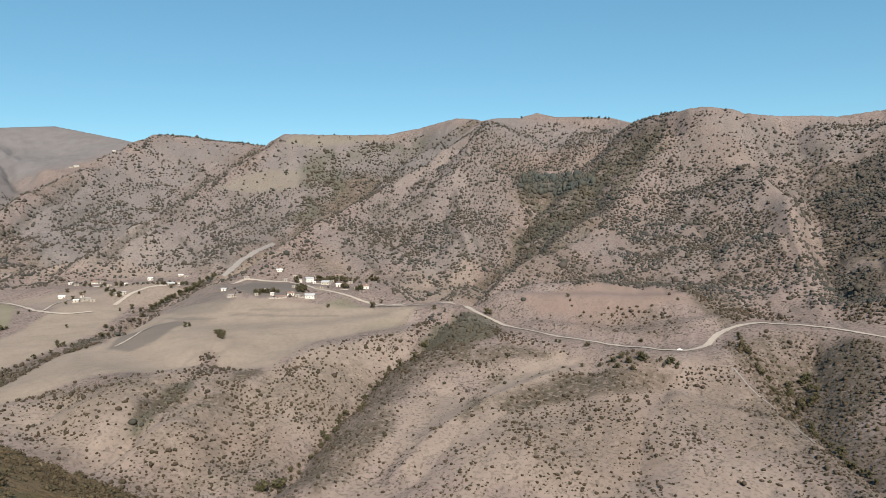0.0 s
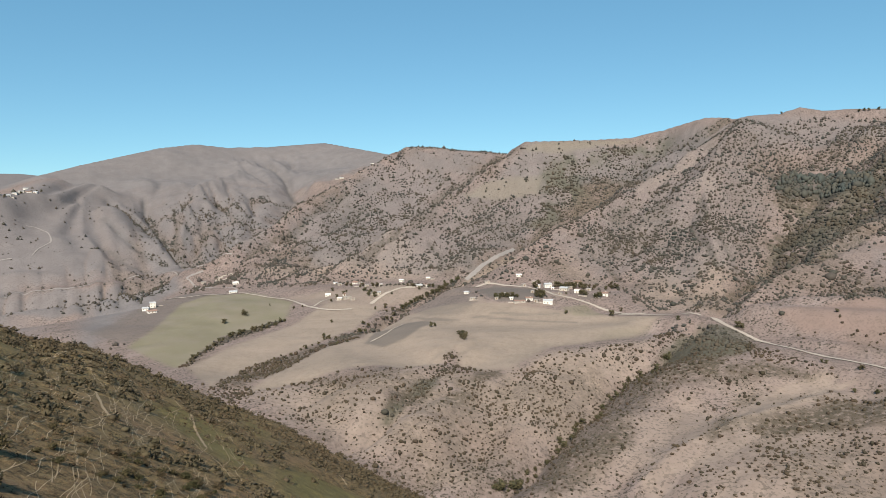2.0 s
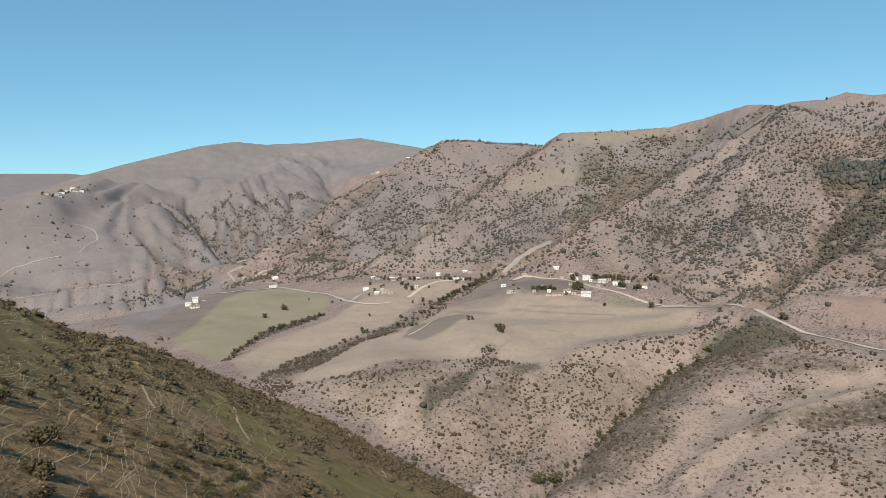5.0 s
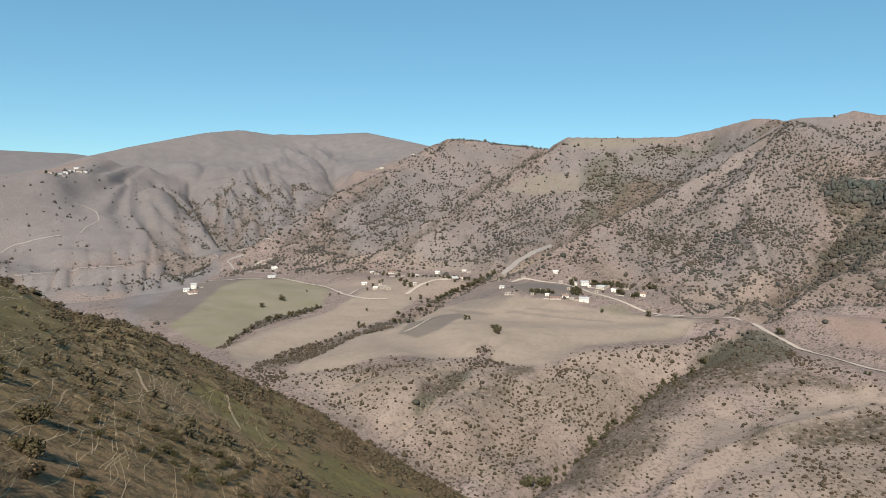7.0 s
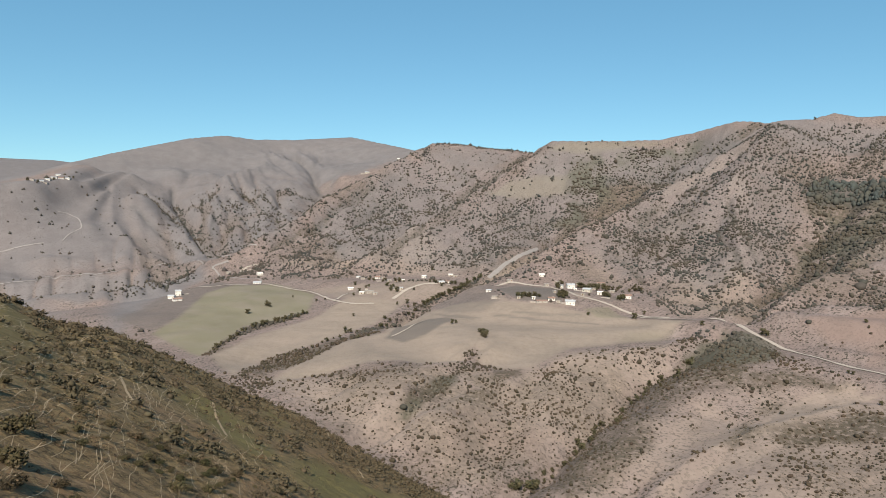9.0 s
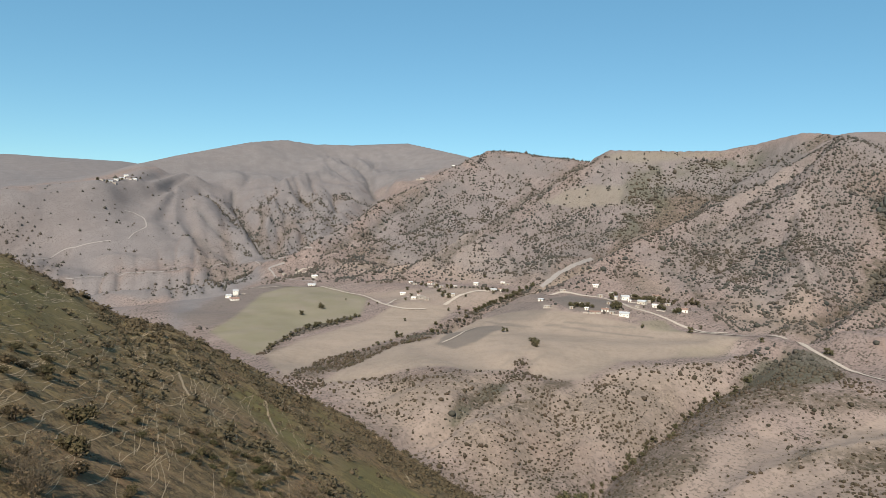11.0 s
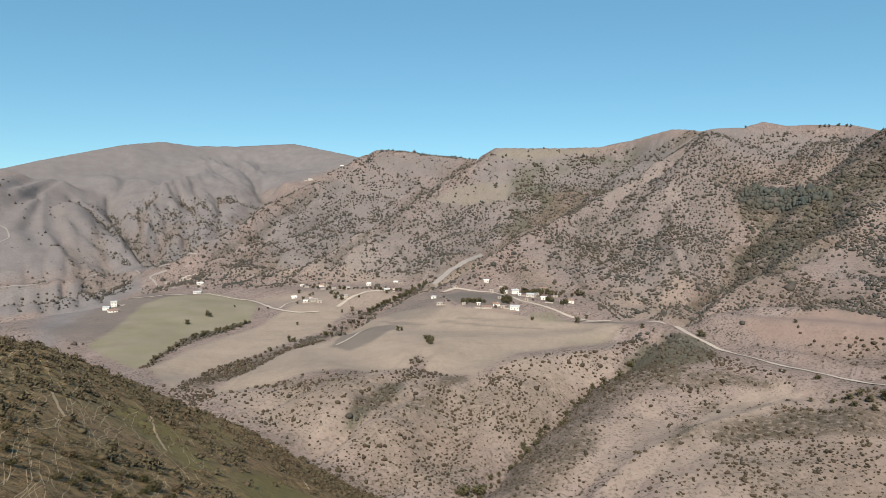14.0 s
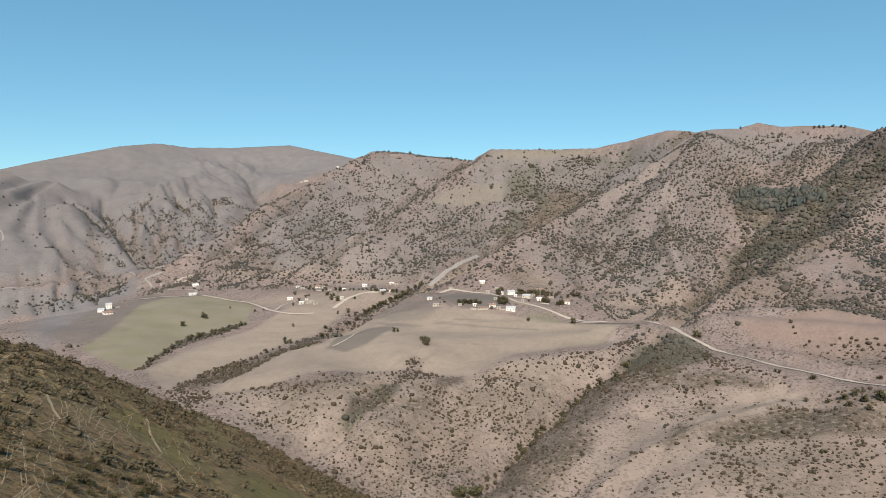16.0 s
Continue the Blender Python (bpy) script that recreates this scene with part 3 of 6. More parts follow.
# ---- shrubs and bare ground, slope by slope ----
zone(1.25, 12, "", 0, (382, 806), (456, 854), (594, 947), (726, 1048), (815, 1057), (891, 987), (957, 916), (854, 767), (747, 671), (577, 521), (528, 561), (513, 590), (508, 636))
zone(1, 14, "", 0, (777, 1079), (894, 1142), (924, 1098), (965, 1055), (1007, 1036), (964, 923), (818, 1061))
zone(0.25, 8, "pale", 0.35, (864, 1095), (910, 1097), (955, 1058), (976, 1025), (972, 1007), (896, 1050))
zone(0.1, 6, "pale", 0.4, (911, 1016), (952, 992), (938, 957), (898, 995))
zone(0.3, 8, "pale", 0.4, (829, 853), (919, 905), (784, 752), (756, 738), (802, 811))
zone(0.5, 8, "pale", 0.3, (749, 750), (845, 768), (788, 712), (676, 639), (692, 688))
zone(0.4, 8, "", 0, (592, 1030), (623, 931), (604, 839), (525, 882), (449, 851))
zone(2.6, 6, "scrub", 0.7, (823, 1051), (880, 1031), (921, 967), (964, 923), (937, 915), (823, 887), (860, 1021), (817, 1037))
zone(2.4, 6, "scrub", 0.5, (861, 1117), (905, 1075), (945, 1019), (931, 1018), (898, 1067), (859, 1106))
zone(2.2, 6, "scrub", 0.5, (897, 1022), (945, 1006), (947, 955), (934, 954), (938, 998), (894, 1011))
zone(1.9, 14, "scrub", 0.3, (606, 951), (722, 1027), (792, 1012), (715, 849), (643, 753), (667, 905))
zone(2.1, 12, "scrub", 0.35, (743, 909), (736, 815), (715, 711), (655, 643), (544, 595), (538, 619), (690, 820))
zone(0.9, 20, "", 0, (1014, 1037), (1103, 1017), (1153, 975), (1170, 915), (1099, 859), (996, 896), (964, 923))
zone(2.8, 12, "scrub", 0.6, (953, 906), (945, 849), (1099, 859), (611, 476), (607, 524), (761, 679), (852, 748), (878, 815))
zone(0.9, 8, "pale", 0.3, (789, 674), (806, 629), (746, 582), (732, 618))
zone(2.6, 10, "scrub", 0.75, (505, 631), (501, 595), (501, 574), (502, 549), (528, 561), (552, 603), (544, 627), (549, 667))
zone(1.7, 10, "", 0, (528, 561), (610, 648), (685, 655), (691, 616), (590, 516))
zone(1.6, 14, "thicket", 0.5, (779, 1241), (857, 1237), (904, 1172), (905, 1152), (784, 1080), (679, 1013), (653, 1042), (513, 909), (506, 995), (521, 1065), (578, 1147), (606, 1212), (670, 1166))
zone(1.6, 12, "scrub", 0.3, (831, 1443), (945, 1479), (893, 1211), (854, 1233), (779, 1241), (715, 1336))
zone(0.3, 10, "", 0, (664, 1450), (821, 1562), (947, 1483), (843, 1465), (708, 1401))
zone(3.2, 12, "copse", 0.6, (624, 1298), (664, 1328), (684, 1279), (741, 1287), (762, 1204), (720, 1148), (682, 1165), (669, 1218), (620, 1216), (607, 1245))
zone(1, 15, "", 0, (208, 1182), (366, 1511), (487, 1566), (511, 1336), (541, 1237), (538, 1134), (486, 1025), (366, 920), (295, 1012), (220, 1059))
zone(1.9, 12, "scrub", 0.3, (538, 1341), (622, 1420), (719, 1396), (702, 1337), (609, 1255), (543, 1132), (484, 1041), (468, 1096), (507, 1224))
zone(0.25, 8, "pale", 0.4, (427, 1500), (520, 1582), (532, 1424), (538, 1406), (444, 1354), (385, 1315))
zone(0.35, 10, "pale", 0.4, (365, 1248), (406, 1240), (375, 1161), (344, 1160))
zone(0.3, 10, "pale", 0.4, (195, 1111), (239, 1147), (228, 1058), (242, 1009), (192, 1049))
zone(0.4, 8, "pale", 0.5, (496, 1298), (504, 1258), (490, 1199), (460, 1205))
zone(1.9, 8, "scrub", 0.4, (339, 1161), (378, 1155), (408, 1099), (388, 1046), (337, 1089))
zone(2.2, 6, "scrub", 0.85, (312, 1247), (356, 1292), (377, 1307), (342, 1244), (314, 1215))
zone(1.7, 8, "scrub", 0.3, (246, 1180), (303, 1213), (333, 1174), (272, 1091), (230, 1108))
zone(0.5, 14, "", 0, (61, 1504), (135, 1564), (251, 1611), (188, 1387), (143, 1257), (68, 1134), (15, 1215), (-26, 1300), (-8, 1400))
zone(0.06, 8, "green", 0.35, (67, 1519), (117, 1561), (199, 1598), (252, 1600), (236, 1542), (145, 1523), (85, 1508))
zone(0.06, 8, "green", 0.4, (222, 1680), (275, 1708), (414, 1746), (529, 1757), (378, 1698), (283, 1671), (231, 1664))
zone(0.9, 10, "", 0, (83, 1463), (156, 1512), (213, 1500), (178, 1394), (123, 1375), (80, 1388))
zone(1.6, 6, "scrub", 0.7, (87, 1417), (112, 1461), (135, 1469), (133, 1439), (109, 1406))
zone(1.0, 16, "thicket", 0.75, (189, 1372), (244, 1510), (260, 1604), (293, 1664), (336, 1677), (362, 1666), (331, 1576), (340, 1533), (295, 1506), (227, 1397))
zone(0.9, 16, "thicket", 0.6, (333, 1657), (403, 1693), (488, 1722), (565, 1725), (580, 1693), (516, 1683), (395, 1653))
zone(0.9, 8, "", 0, (327, 1556), (350, 1643), (433, 1654), (516, 1683), (431, 1593), (358, 1534))
zone(1, 6, "scrub", 0.4, (199, 1623), (211, 1662), (228, 1664), (229, 1619), (212, 1601))
zone(0.08, 10, "", 0, (-64, 1934), (-20, 1990), (107, 2012), (187, 2021), (150, 1939), (59, 1889), (-46, 1884))
zone(0.55, 12, "", 0, (-106, 1541), (-56, 1789), (15, 1790), (72, 1829), (16, 1740), (-29, 1370), (-87, 1282))
zone(1.7, 6, "scrub", 0.7, (-40, 1374), (-37, 1680), (16, 1755), (19, 1480), (-8, 1425), (-33, 1375))
zone(0.55, 10, "", 0, (-298, 1506), (-256, 1615), (-176, 1716), (-122, 1726), (-111, 1601), (-170, 1460), (-212, 1359))
zone(1.6, 5, "scrub", 0.6, (-214, 1586), (-190, 1664), (-163, 1697), (-156, 1688), (-181, 1600), (-204, 1552))
zone(0.7, 10, "", 0, (-13, 1205), (-26, 1300), (58, 1364), (124, 1394), (116, 1290), (59, 1132))
zone(1.7, 8, "", 0, (81, 651), (117, 678), (173, 703), (221, 721), (254, 742), (195, 637), (148, 627), (105, 564), (80, 520), (56, 467), (-13, 468), (-2, 498), (39, 557))
zone(2.6, 6, "", 0, (206, 711), (256, 767), (289, 780), (265, 755), (231, 712), (202, 681), (190, 678), (187, 689))
zone(3, 4, "scrub", 0.35, (98, 553), (120, 590), (148, 627), (187, 670), (179, 623), (148, 604), (111, 549), (89, 525), (82, 522))
zone(0.8, 10, "pale", 0.4, (107, 684), (154, 697), (158, 664), (117, 623), (92, 621))
zone(0.7, 6, "thicket", 0.65, (233, 711), (261, 743), (290, 767), (309, 736), (319, 703), (284, 638), (255, 628), (232, 645))
zone(1, 6, "scrub", 0.9, (184, 657), (219, 696), (239, 681), (259, 616), (244, 585), (215, 599), (188, 606), (165, 573))
zone(1.2, 6, "scrub", 0.75, (244, 583), (258, 608), (288, 609), (326, 585), (315, 576), (294, 586), (265, 585))
zone(1, 6, "scrub", 0.9, (222, 492), (249, 508), (273, 514), (306, 535), (346, 517), (381, 487), (367, 477), (322, 466), (275, 481), (227, 481))
zone(1.2, 6, "scrub", 0.8, (122, 520), (148, 523), (136, 489), (116, 476), (98, 484), (75, 448), (64, 445), (82, 499), (109, 529))
zone(1, 6, "scrub", 0.7, (188, 489), (228, 538), (222, 497), (205, 484), (190, 482))
zone(1, 6, "scrub", 0.6, (232, 547), (252, 569), (268, 574), (250, 552))
zone(0.12, 4, "pale", 0.9, (184, 489), (211, 499), (252, 558), (283, 576), (329, 586), (333, 577), (311, 543), (258, 515), (222, 490))
zone(0.2, 6, "pale", 0.6, (136, 489), (161, 530), (209, 554), (185, 490), (146, 480))
zone(0.15, 6, "pale", 0.8, (102, 438), (128, 450), (159, 468), (199, 482), (225, 478), (197, 455), (153, 451), (122, 429))
zone(1.3, 10, "", 0, (189, 437), (235, 470), (287, 452), (331, 417), (377, 390), (368, 342), (355, 299), (140, 413))
zone(2.2, 8, "scrub", 0.35, (223, 445), (256, 473), (284, 455), (270, 418), (235, 412), (223, 391), (205, 403))
zone(2, 8, "", 0, (168, 448), (195, 432), (188, 400), (159, 404))
zone(0.12, 6, "pale", 0.35, (323, 460), (366, 475), (413, 457), (396, 404), (367, 396), (344, 409), (322, 418), (310, 435))
zone(2.2, 6, "", 0, (351, 477), (376, 488), (414, 472), (413, 457), (384, 463))
zone(2.6, 6, "scrub", 0.5, (342, 538), (377, 546), (390, 492), (359, 503))
zone(1.3, 6, "", 0, (195, 559), (195, 586), (221, 586), (241, 569), (223, 540))
zone(1.6, 8, "", 0, (282, 610), (293, 660), (322, 606), (332, 580), (316, 593))
zone(3.2, 6, "scrub", 0.7, (454, 517), (457, 499), (461, 470), (474, 453), (444, 388), (402, 326), (376, 292), (362, 290), (400, 363), (433, 441), (434, 473))
zone(0.3, 4, "pale", 0.6, (414, 446), (422, 443), (422, 403), (394, 357), (394, 372), (399, 402))
zone(3.2, 8, "scrub", 0.6, (466, 456), (498, 469), (524, 458), (538, 419), (472, 367), (407, 342), (445, 399))
zone(1.8, 8, "scrub", 0.3, (487, 503), (533, 466), (520, 438), (502, 468), (478, 469))
zone(2, 10, "", 0, (406, 350), (451, 371), (472, 367), (390, 303))
zone(0.8, 5, "scrub", 0.3, (393, 662), (416, 653), (463, 610), (456, 550), (426, 553), (383, 612))
zone(0.02, 5, "red", 0.6, (362, 727), (415, 723), (463, 681), (499, 638), (492, 585), (463, 610), (433, 637), (388, 677))
zone(0.05, 4, "", 0, (329, 757), (376, 794), (386, 724), (384, 681), (368, 642), (339, 689))
zone(1.5, 8, "", 0, (-188, 614), (-135, 603), (-86, 604), (-40, 583), (-20, 574), (-39, 525), (-59, 482), (-94, 499), (-141, 552))
zone(2.6, 5, "", 0, (-54, 505), (-51, 534), (-33, 559), (-17, 596), (-20, 560), (-35, 529))
zone(6, 3, "thicket", 0.55, (-19, 588), (-12, 610), (2, 614), (5, 592), (-7, 576), (-15, 570))
zone(6, 3, "thicket", 0.55, (-42, 528), (-32, 547), (-24, 557), (-23, 544), (-33, 531))
zone(1.8, 8, "scrub", 0.4, (-11, 560), (4, 644), (28, 663), (56, 646), (40, 593), (39, 555), (3, 520))
zone(1, 4, "scrub", 0.85, (31, 611), (37, 635), (61, 651), (57, 631), (39, 615))
zone(1, 4, "scrub", 0.7, (5, 574), (35, 591), (33, 575), (7, 548))
zone(1.6, 5, "", 0, (-4, 688), (7, 712), (35, 721), (29, 693), (7, 646))
zone(1.6, 10, "", 0, (-47, 486), (-9, 512), (39, 555), (82, 592), (91, 557), (59, 490), (4, 462))
zone(2.2, 8, "scrub", 0.45, (-14, 462), (-9, 478), (8, 492), (12, 470), (5, 450))
zone(2.4, 4, "scrub", 0.6, (-191, 621), (-196, 714), (-181, 750), (-141, 765), (-115, 798), (-110, 726), (-147, 654), (-170, 621))
zone(1.8, 3, "scrub", 0.5, (-115, 601), (-86, 608), (-56, 603), (-57, 591), (-85, 600))
zone(2, 3, "scrub", 0.6, (-240, 694), (-247, 742), (-225, 770), (-223, 743), (-227, 683))
zone(0.02, 20, "", 0, (-1817, 2530), (-1051, 1666), (-1009, 2084), (-729, 1760), (-570, 1538), (-707, 1469), (-977, 1416))
zone(0.25, 10, "", 0, (-699, 1938), (-622, 1974), (-515, 1943), (-444, 1853), (-398, 1420), (-521, 1623), (-567, 1619))
zone(0.5, 8, "", 0, (-684, 1352), (-620, 1388), (-546, 1472), (-474, 1280), (-537, 1206), (-592, 1191))

# slopes greyed with the same haze-tinted grass, far range included
patch("hazy_heath", 0.6, 25, (-307, 1550), (-249, 1687), (-150, 1834), (-40, 1965), (175, 2022), (9, 1760), (-69, 1353), (-122, 1279), (-231, 1366))
patch("hazy_heath", 0.45, 25, (-114, 1275), (23, 1475), (179, 1645), (299, 1673), (343, 1629), (255, 1443), (156, 1286), (60, 1132))
patch("hazy_heath", 0.35, 25, (202, 1148), (381, 1378), (609, 1592), (655, 1432), (597, 1255), (488, 1072), (348, 1012), (254, 1056))
patch("hazy_heath", 0.3, 25, (528, 919), (731, 1057), (866, 1106), (947, 1064), (1040, 996), (845, 768), (633, 692), (566, 768))
patch("hazy_heath", 0.85, 60, (-4300, 1900), (-2700, 4000), (-1500, 4300), (300, 3400), (-60, 2640), (-300, 2330), (-1080, 2140), (-1600, 1900))
patch("hazy_heath", 0.8, 14, (-854, 1306), (-737, 1341), (-648, 1397), (-538, 1485), (-443, 1270), (-529, 1209), (-612, 1152), (-708, 1161))
zone(0.2, 10, "", 0, (62, 1016), (147, 1060), (207, 1078), (285, 1058), (307, 973), (253, 893), (192, 1032))
zone(0.7, 10, "pale", 0.4, (252, 902), (328, 1016), (386, 972), (385, 931), (333, 849), (263, 848))
zone(2.5, 4, "", 0, (-70, 1980), (-45, 2004), (34, 2006), (164, 2050), (226, 2095), (226, 2075), (164, 2030), (34, 1988), (-45, 1985))
zone(2.2, 6, "", 0, (905, 1165), (926, 1175), (930, 1305), (915, 1300))
zone(2.0, 4, "scrub", 0.7, (-312, 1523), (-282, 1595), (-253, 1676), (-202, 1743), (-199, 1729), (-248, 1646), (-279, 1581), (-306, 1499))
zone(2.0, 4, "scrub", 0.7, (-221, 1585), (-190, 1674), (-156, 1728), (-153, 1708), (-187, 1649), (-217, 1560))
zone(2.0, 4, "scrub", 0.7, (-118, 1280), (-65, 1358), (8, 1760), (105, 1882), (211, 2064), (211, 2049), (105, 1862), (9, 1740), (-64, 1348), (-117, 1265))
zone(2.0, 4, "scrub", 0.7, (155, 1286), (214, 1373), (320, 1532), (420, 1622), (528, 1700), (625, 1635), (689, 1625), (684, 1611), (620, 1620), (520, 1671), (413, 1592), (317, 1512), (212, 1354), (151, 1251))
zone(2.0, 4, "scrub", 0.7, (395, 930), (490, 1036), (542, 1017), (653, 1043), (752, 1085), (862, 1128), (851, 1112), (733, 1055), (603, 962), (470, 881), (482, 1017), (389, 915))
zone(4.5, 2, "scrub", 0.6, (45, 1109), (33, 1102), (9, 1042), (-14, 1014), (-45, 971), (-43, 963), (-12, 1007), (13, 1038), (35, 1081))
zone(4.5, 3, "scrub", 0.6, (-193, 937), (-217, 911), (-243, 860), (-251, 818), (-254, 766), (-255, 716), (-246, 713), (-244, 782), (-232, 830), (-205, 888))
zone(1.6, 4, "scrub", 0.4, (-46, 953), (-73, 908), (-94, 860), (-122, 790), (-159, 725), (-175, 648), (-162, 637), (-133, 707), (-82, 781), (-66, 911))

fine = np.radians(np.arange(-52, 60, 0.17))
coarse = np.radians(np.arange(62, 308, 2.0))
turn = np.concatenate([fine, coarse])
ring = np.concatenate([np.geomspace(a, b, n, endpoint=False) for a, b, n in ((1.2, 20, 24), (20, 260, 300), (260, 760, 150), (760, 2200, 190), (2200, 4700, 120))] + [[4700.0]])
AZ, RR = np.meshgrid(turn, ring)
GX, GY = RR * np.sin(AZ), RR * np.cos(AZ)
GZ, ROUGH = height(GX, GY, True)


def surface(x, y):
    """The height of the finished ground sheet, between its corners."""
    x, y = np.asarray(x, float), np.asarray(y, float)
    u = (np.arctan2(x, y) - fine[0]) / (fine[1] - fine[0])
    away = np.hypot(x, y)
    i, j = np.clip(np.floor(u).astype(int), 0, len(fine) - 2), np.clip(np.searchsorted(ring, away) - 1, 0, len(ring) - 2)
    f, g = np.clip(u - i, 0, 1), np.clip((away - ring[j]) / (ring[j + 1] - ring[j]), 0, 1)
    return (GZ[j, i] * (1 - f) + GZ[j, i + 1] * f) * (1 - g) + (GZ[j + 1, i] * (1 - f) + GZ[j + 1, i + 1] * f) * g


def arrays_mesh(name, co, faces, mat, smooth=False):
    """A mesh from arrays of corners and of faces, all triangles or all quads."""
    mesh = bpy.data.meshes.new(name)
    n = faces.shape[1]
    mesh.vertices.add(len(co))
    mesh.vertices.foreach_set("co", np.ascontiguousarray(co, np.float32).ravel())
    mesh.loops.add(faces.size)
    mesh.loops.foreach_set("vertex_index", faces.astype(np.int32).ravel())
    mesh.polygons.add(len(faces))
    mesh.polygons.foreach_set("loop_start", np.arange(len(faces), dtype=np.int32) * n)
    if smooth:
        mesh.polygons.foreach_set("use_smooth", np.ones(len(faces), bool))
    mesh.update(calc_edges=True)
    mesh.materials.append(mat)
    return mesh


def ground_sheet():
    rows_, cols = GX.shape
    centre = [[0.0, 0.0, float(height(np.zeros(1), np.zeros(1))[0])]]
    co = np.concatenate([np.stack([GX, GY, GZ], -1).reshape(-1, 3), centre])
    i = np.arange(rows_ - 1)[:, None] * cols + np.arange(cols)[None]
    j = np.arange(rows_ - 1)[:, None] * cols + (np.arange(cols)[None] + 1) % cols
    quads = np.stack([i, i + cols, j + cols, j], -1).reshape(-1, 4)
    c = np.arange(0, cols - 1, 2)
    hub = np.full(len(c), rows_ * cols)
    cap = np.stack([hub, c, c + 1, (c + 2) % cols], -1)
    return arrays_mesh("ground", co, np.concatenate([quads, cap]), GROUND, True)


def paint(mesh, name, values):
    at = mesh.attributes.new(name, "FLOAT", "POINT")
    at.data.foreach_set("value", np.concatenate([values.ravel(), [values.ravel()[0]]]).astype(np.float32))


ground_mesh = ground_sheet()
ground = tagged(new("ground", ground_mesh), "dry tan hills with ravines, fields and scrubby slopes", "ground", kind="structure")
COVER = {k: np.zeros_like(GX) for k in ("red", "field", "ploughed", "green", "scrub", "hazy_heath", "pale", "thicket", "copse")}
FRAY = 26 * (fbm(GX, GY, 40, 4, 21) - 0.5)
for kind, weight, soft, corners in PATCHES:
    xs, ys = [c[0] for c in corners], [c[1] for c in corners]
    m = 2 * soft + 30
    box = (GX > min(xs) - m) & (GX < max(xs) + m) & (GY > min(ys) - m) & (GY < max(ys) + m)
    fray = FRAY[box] * (0.15 if kind in ("field", "green", "ploughed") else soft / 14)
    v = weight * inside(GX[box] + fray, GY[box] - fray, corners, soft)
    if kind == "pale":
        v = v * smooth_step(fbm(GX[box], GY[box], 35, 4, 14), 0.05, 0.45)
    elif kind in ("scrub", "red", "thicket") and soft > 7:
        v = v * smooth_step(fbm(GX[box], GY[box], 35, 4, 14), *((0.24, 0.42) if soft < 13 else (0.32, 0.55)))
    COVER[kind][box] = np.maximum(COVER[kind][box], v)
loose = 0.55 * smooth_step(fbm(GX, GY, 90, 5, 33), 0.5, 0.68) * smooth_step(ROUGH, 0.2, 0.5) * (GX > -420)
COVER["scrub"] = np.maximum(COVER["scrub"], np.where(COVER["field"] + COVER["green"] > 0.3, 0, loose * 0.7))
WIDE, MID, SMALL, WEST = clefts(GX, GY)
GROWN = np.maximum(1 - smooth_step(WIDE, 0.1, 0.42), 0.85 * (1 - smooth_step(MID, 0.1, 0.42))) * WEST * smooth_step(ROUGH, 0.3, 0.8) * (1 - smooth_step(GZ, 90, 170))
COVER["scrub"] = np.maximum(COVER["scrub"], 0.45 * GROWN * (COVER["green"] < 0.3))
COVER["hazy_heath"] = COVER["hazy_heath"] * (1 - 0.7 * GROWN)
COVER["scrub"] = np.maximum(COVER["scrub"], 0.8 * smooth_step(carved(GX, GY)[1], 0.35, 0.7))
for k, v in COVER.items():
    paint(ground_mesh, k, v)
# open grass on the near hillside
SWARDS = [[(-95, 95), (-77, 108), (-74, 116), (-63, 108), (-42, 68), (-37, 49), (-60, 55)], [(-43, 107), (-47, 128), (-36, 117), (-22, 90), (-22, 79), (-34, 94)], [(-22, 96), (-21, 114), (-13, 112), (-8, 122), (-13, 69), (-18, 82)], [(-50, 188), (-36, 154), (-30, 122), (-38, 141)]]
paint(ground_mesh, "sward", np.maximum.reduce([inside(GX, GY, c, k) for c, k in zip(SWARDS, (14, 3, 3, 3))]))
paint(ground_mesh, "turf", np.maximum(smooth_step(near_hill(GX, GY)[1], 0.3, 0.8), smooth_step(-RR, -260, -120)))


# ---- helpers for things ----
def part(name, bm, mat, parent, label=""):
    """One mesh object under a thing or a part; bm is a bmesh or a finished mesh."""
    if isinstance(bm, bmesh.types.BMesh):
        mesh = bpy.data.meshes.new(name)
        bm.to_mesh(mesh)
        bm.free()
        mesh.materials.append(mat)
    else:
        mesh = bm
    ob = new(name, mesh)
    ob.parent = parent
    return tagged(ob, label)


def box_bm(x0, x1, y0, y1, z0, z1, bevel=0.0):
    bm = bmesh.new()
    bmesh.ops.create_cube(bm, size=1)
    for v in bm.verts:
        v.co = Vector((x0 + (v.co.x + 0.5) * (x1 - x0), y0 + (v.co.y + 0.5) * (y1 - y0), z0 + (v.co.z + 0.5) * (z1 - z0)))
    if bevel:
        bmesh.ops.bevel(bm, geom=bm.edges[:], offset=bevel, segments=1, affect="EDGES")
    return bm


def z_at(x, y):
    return float(surface(float(x), float(y)))


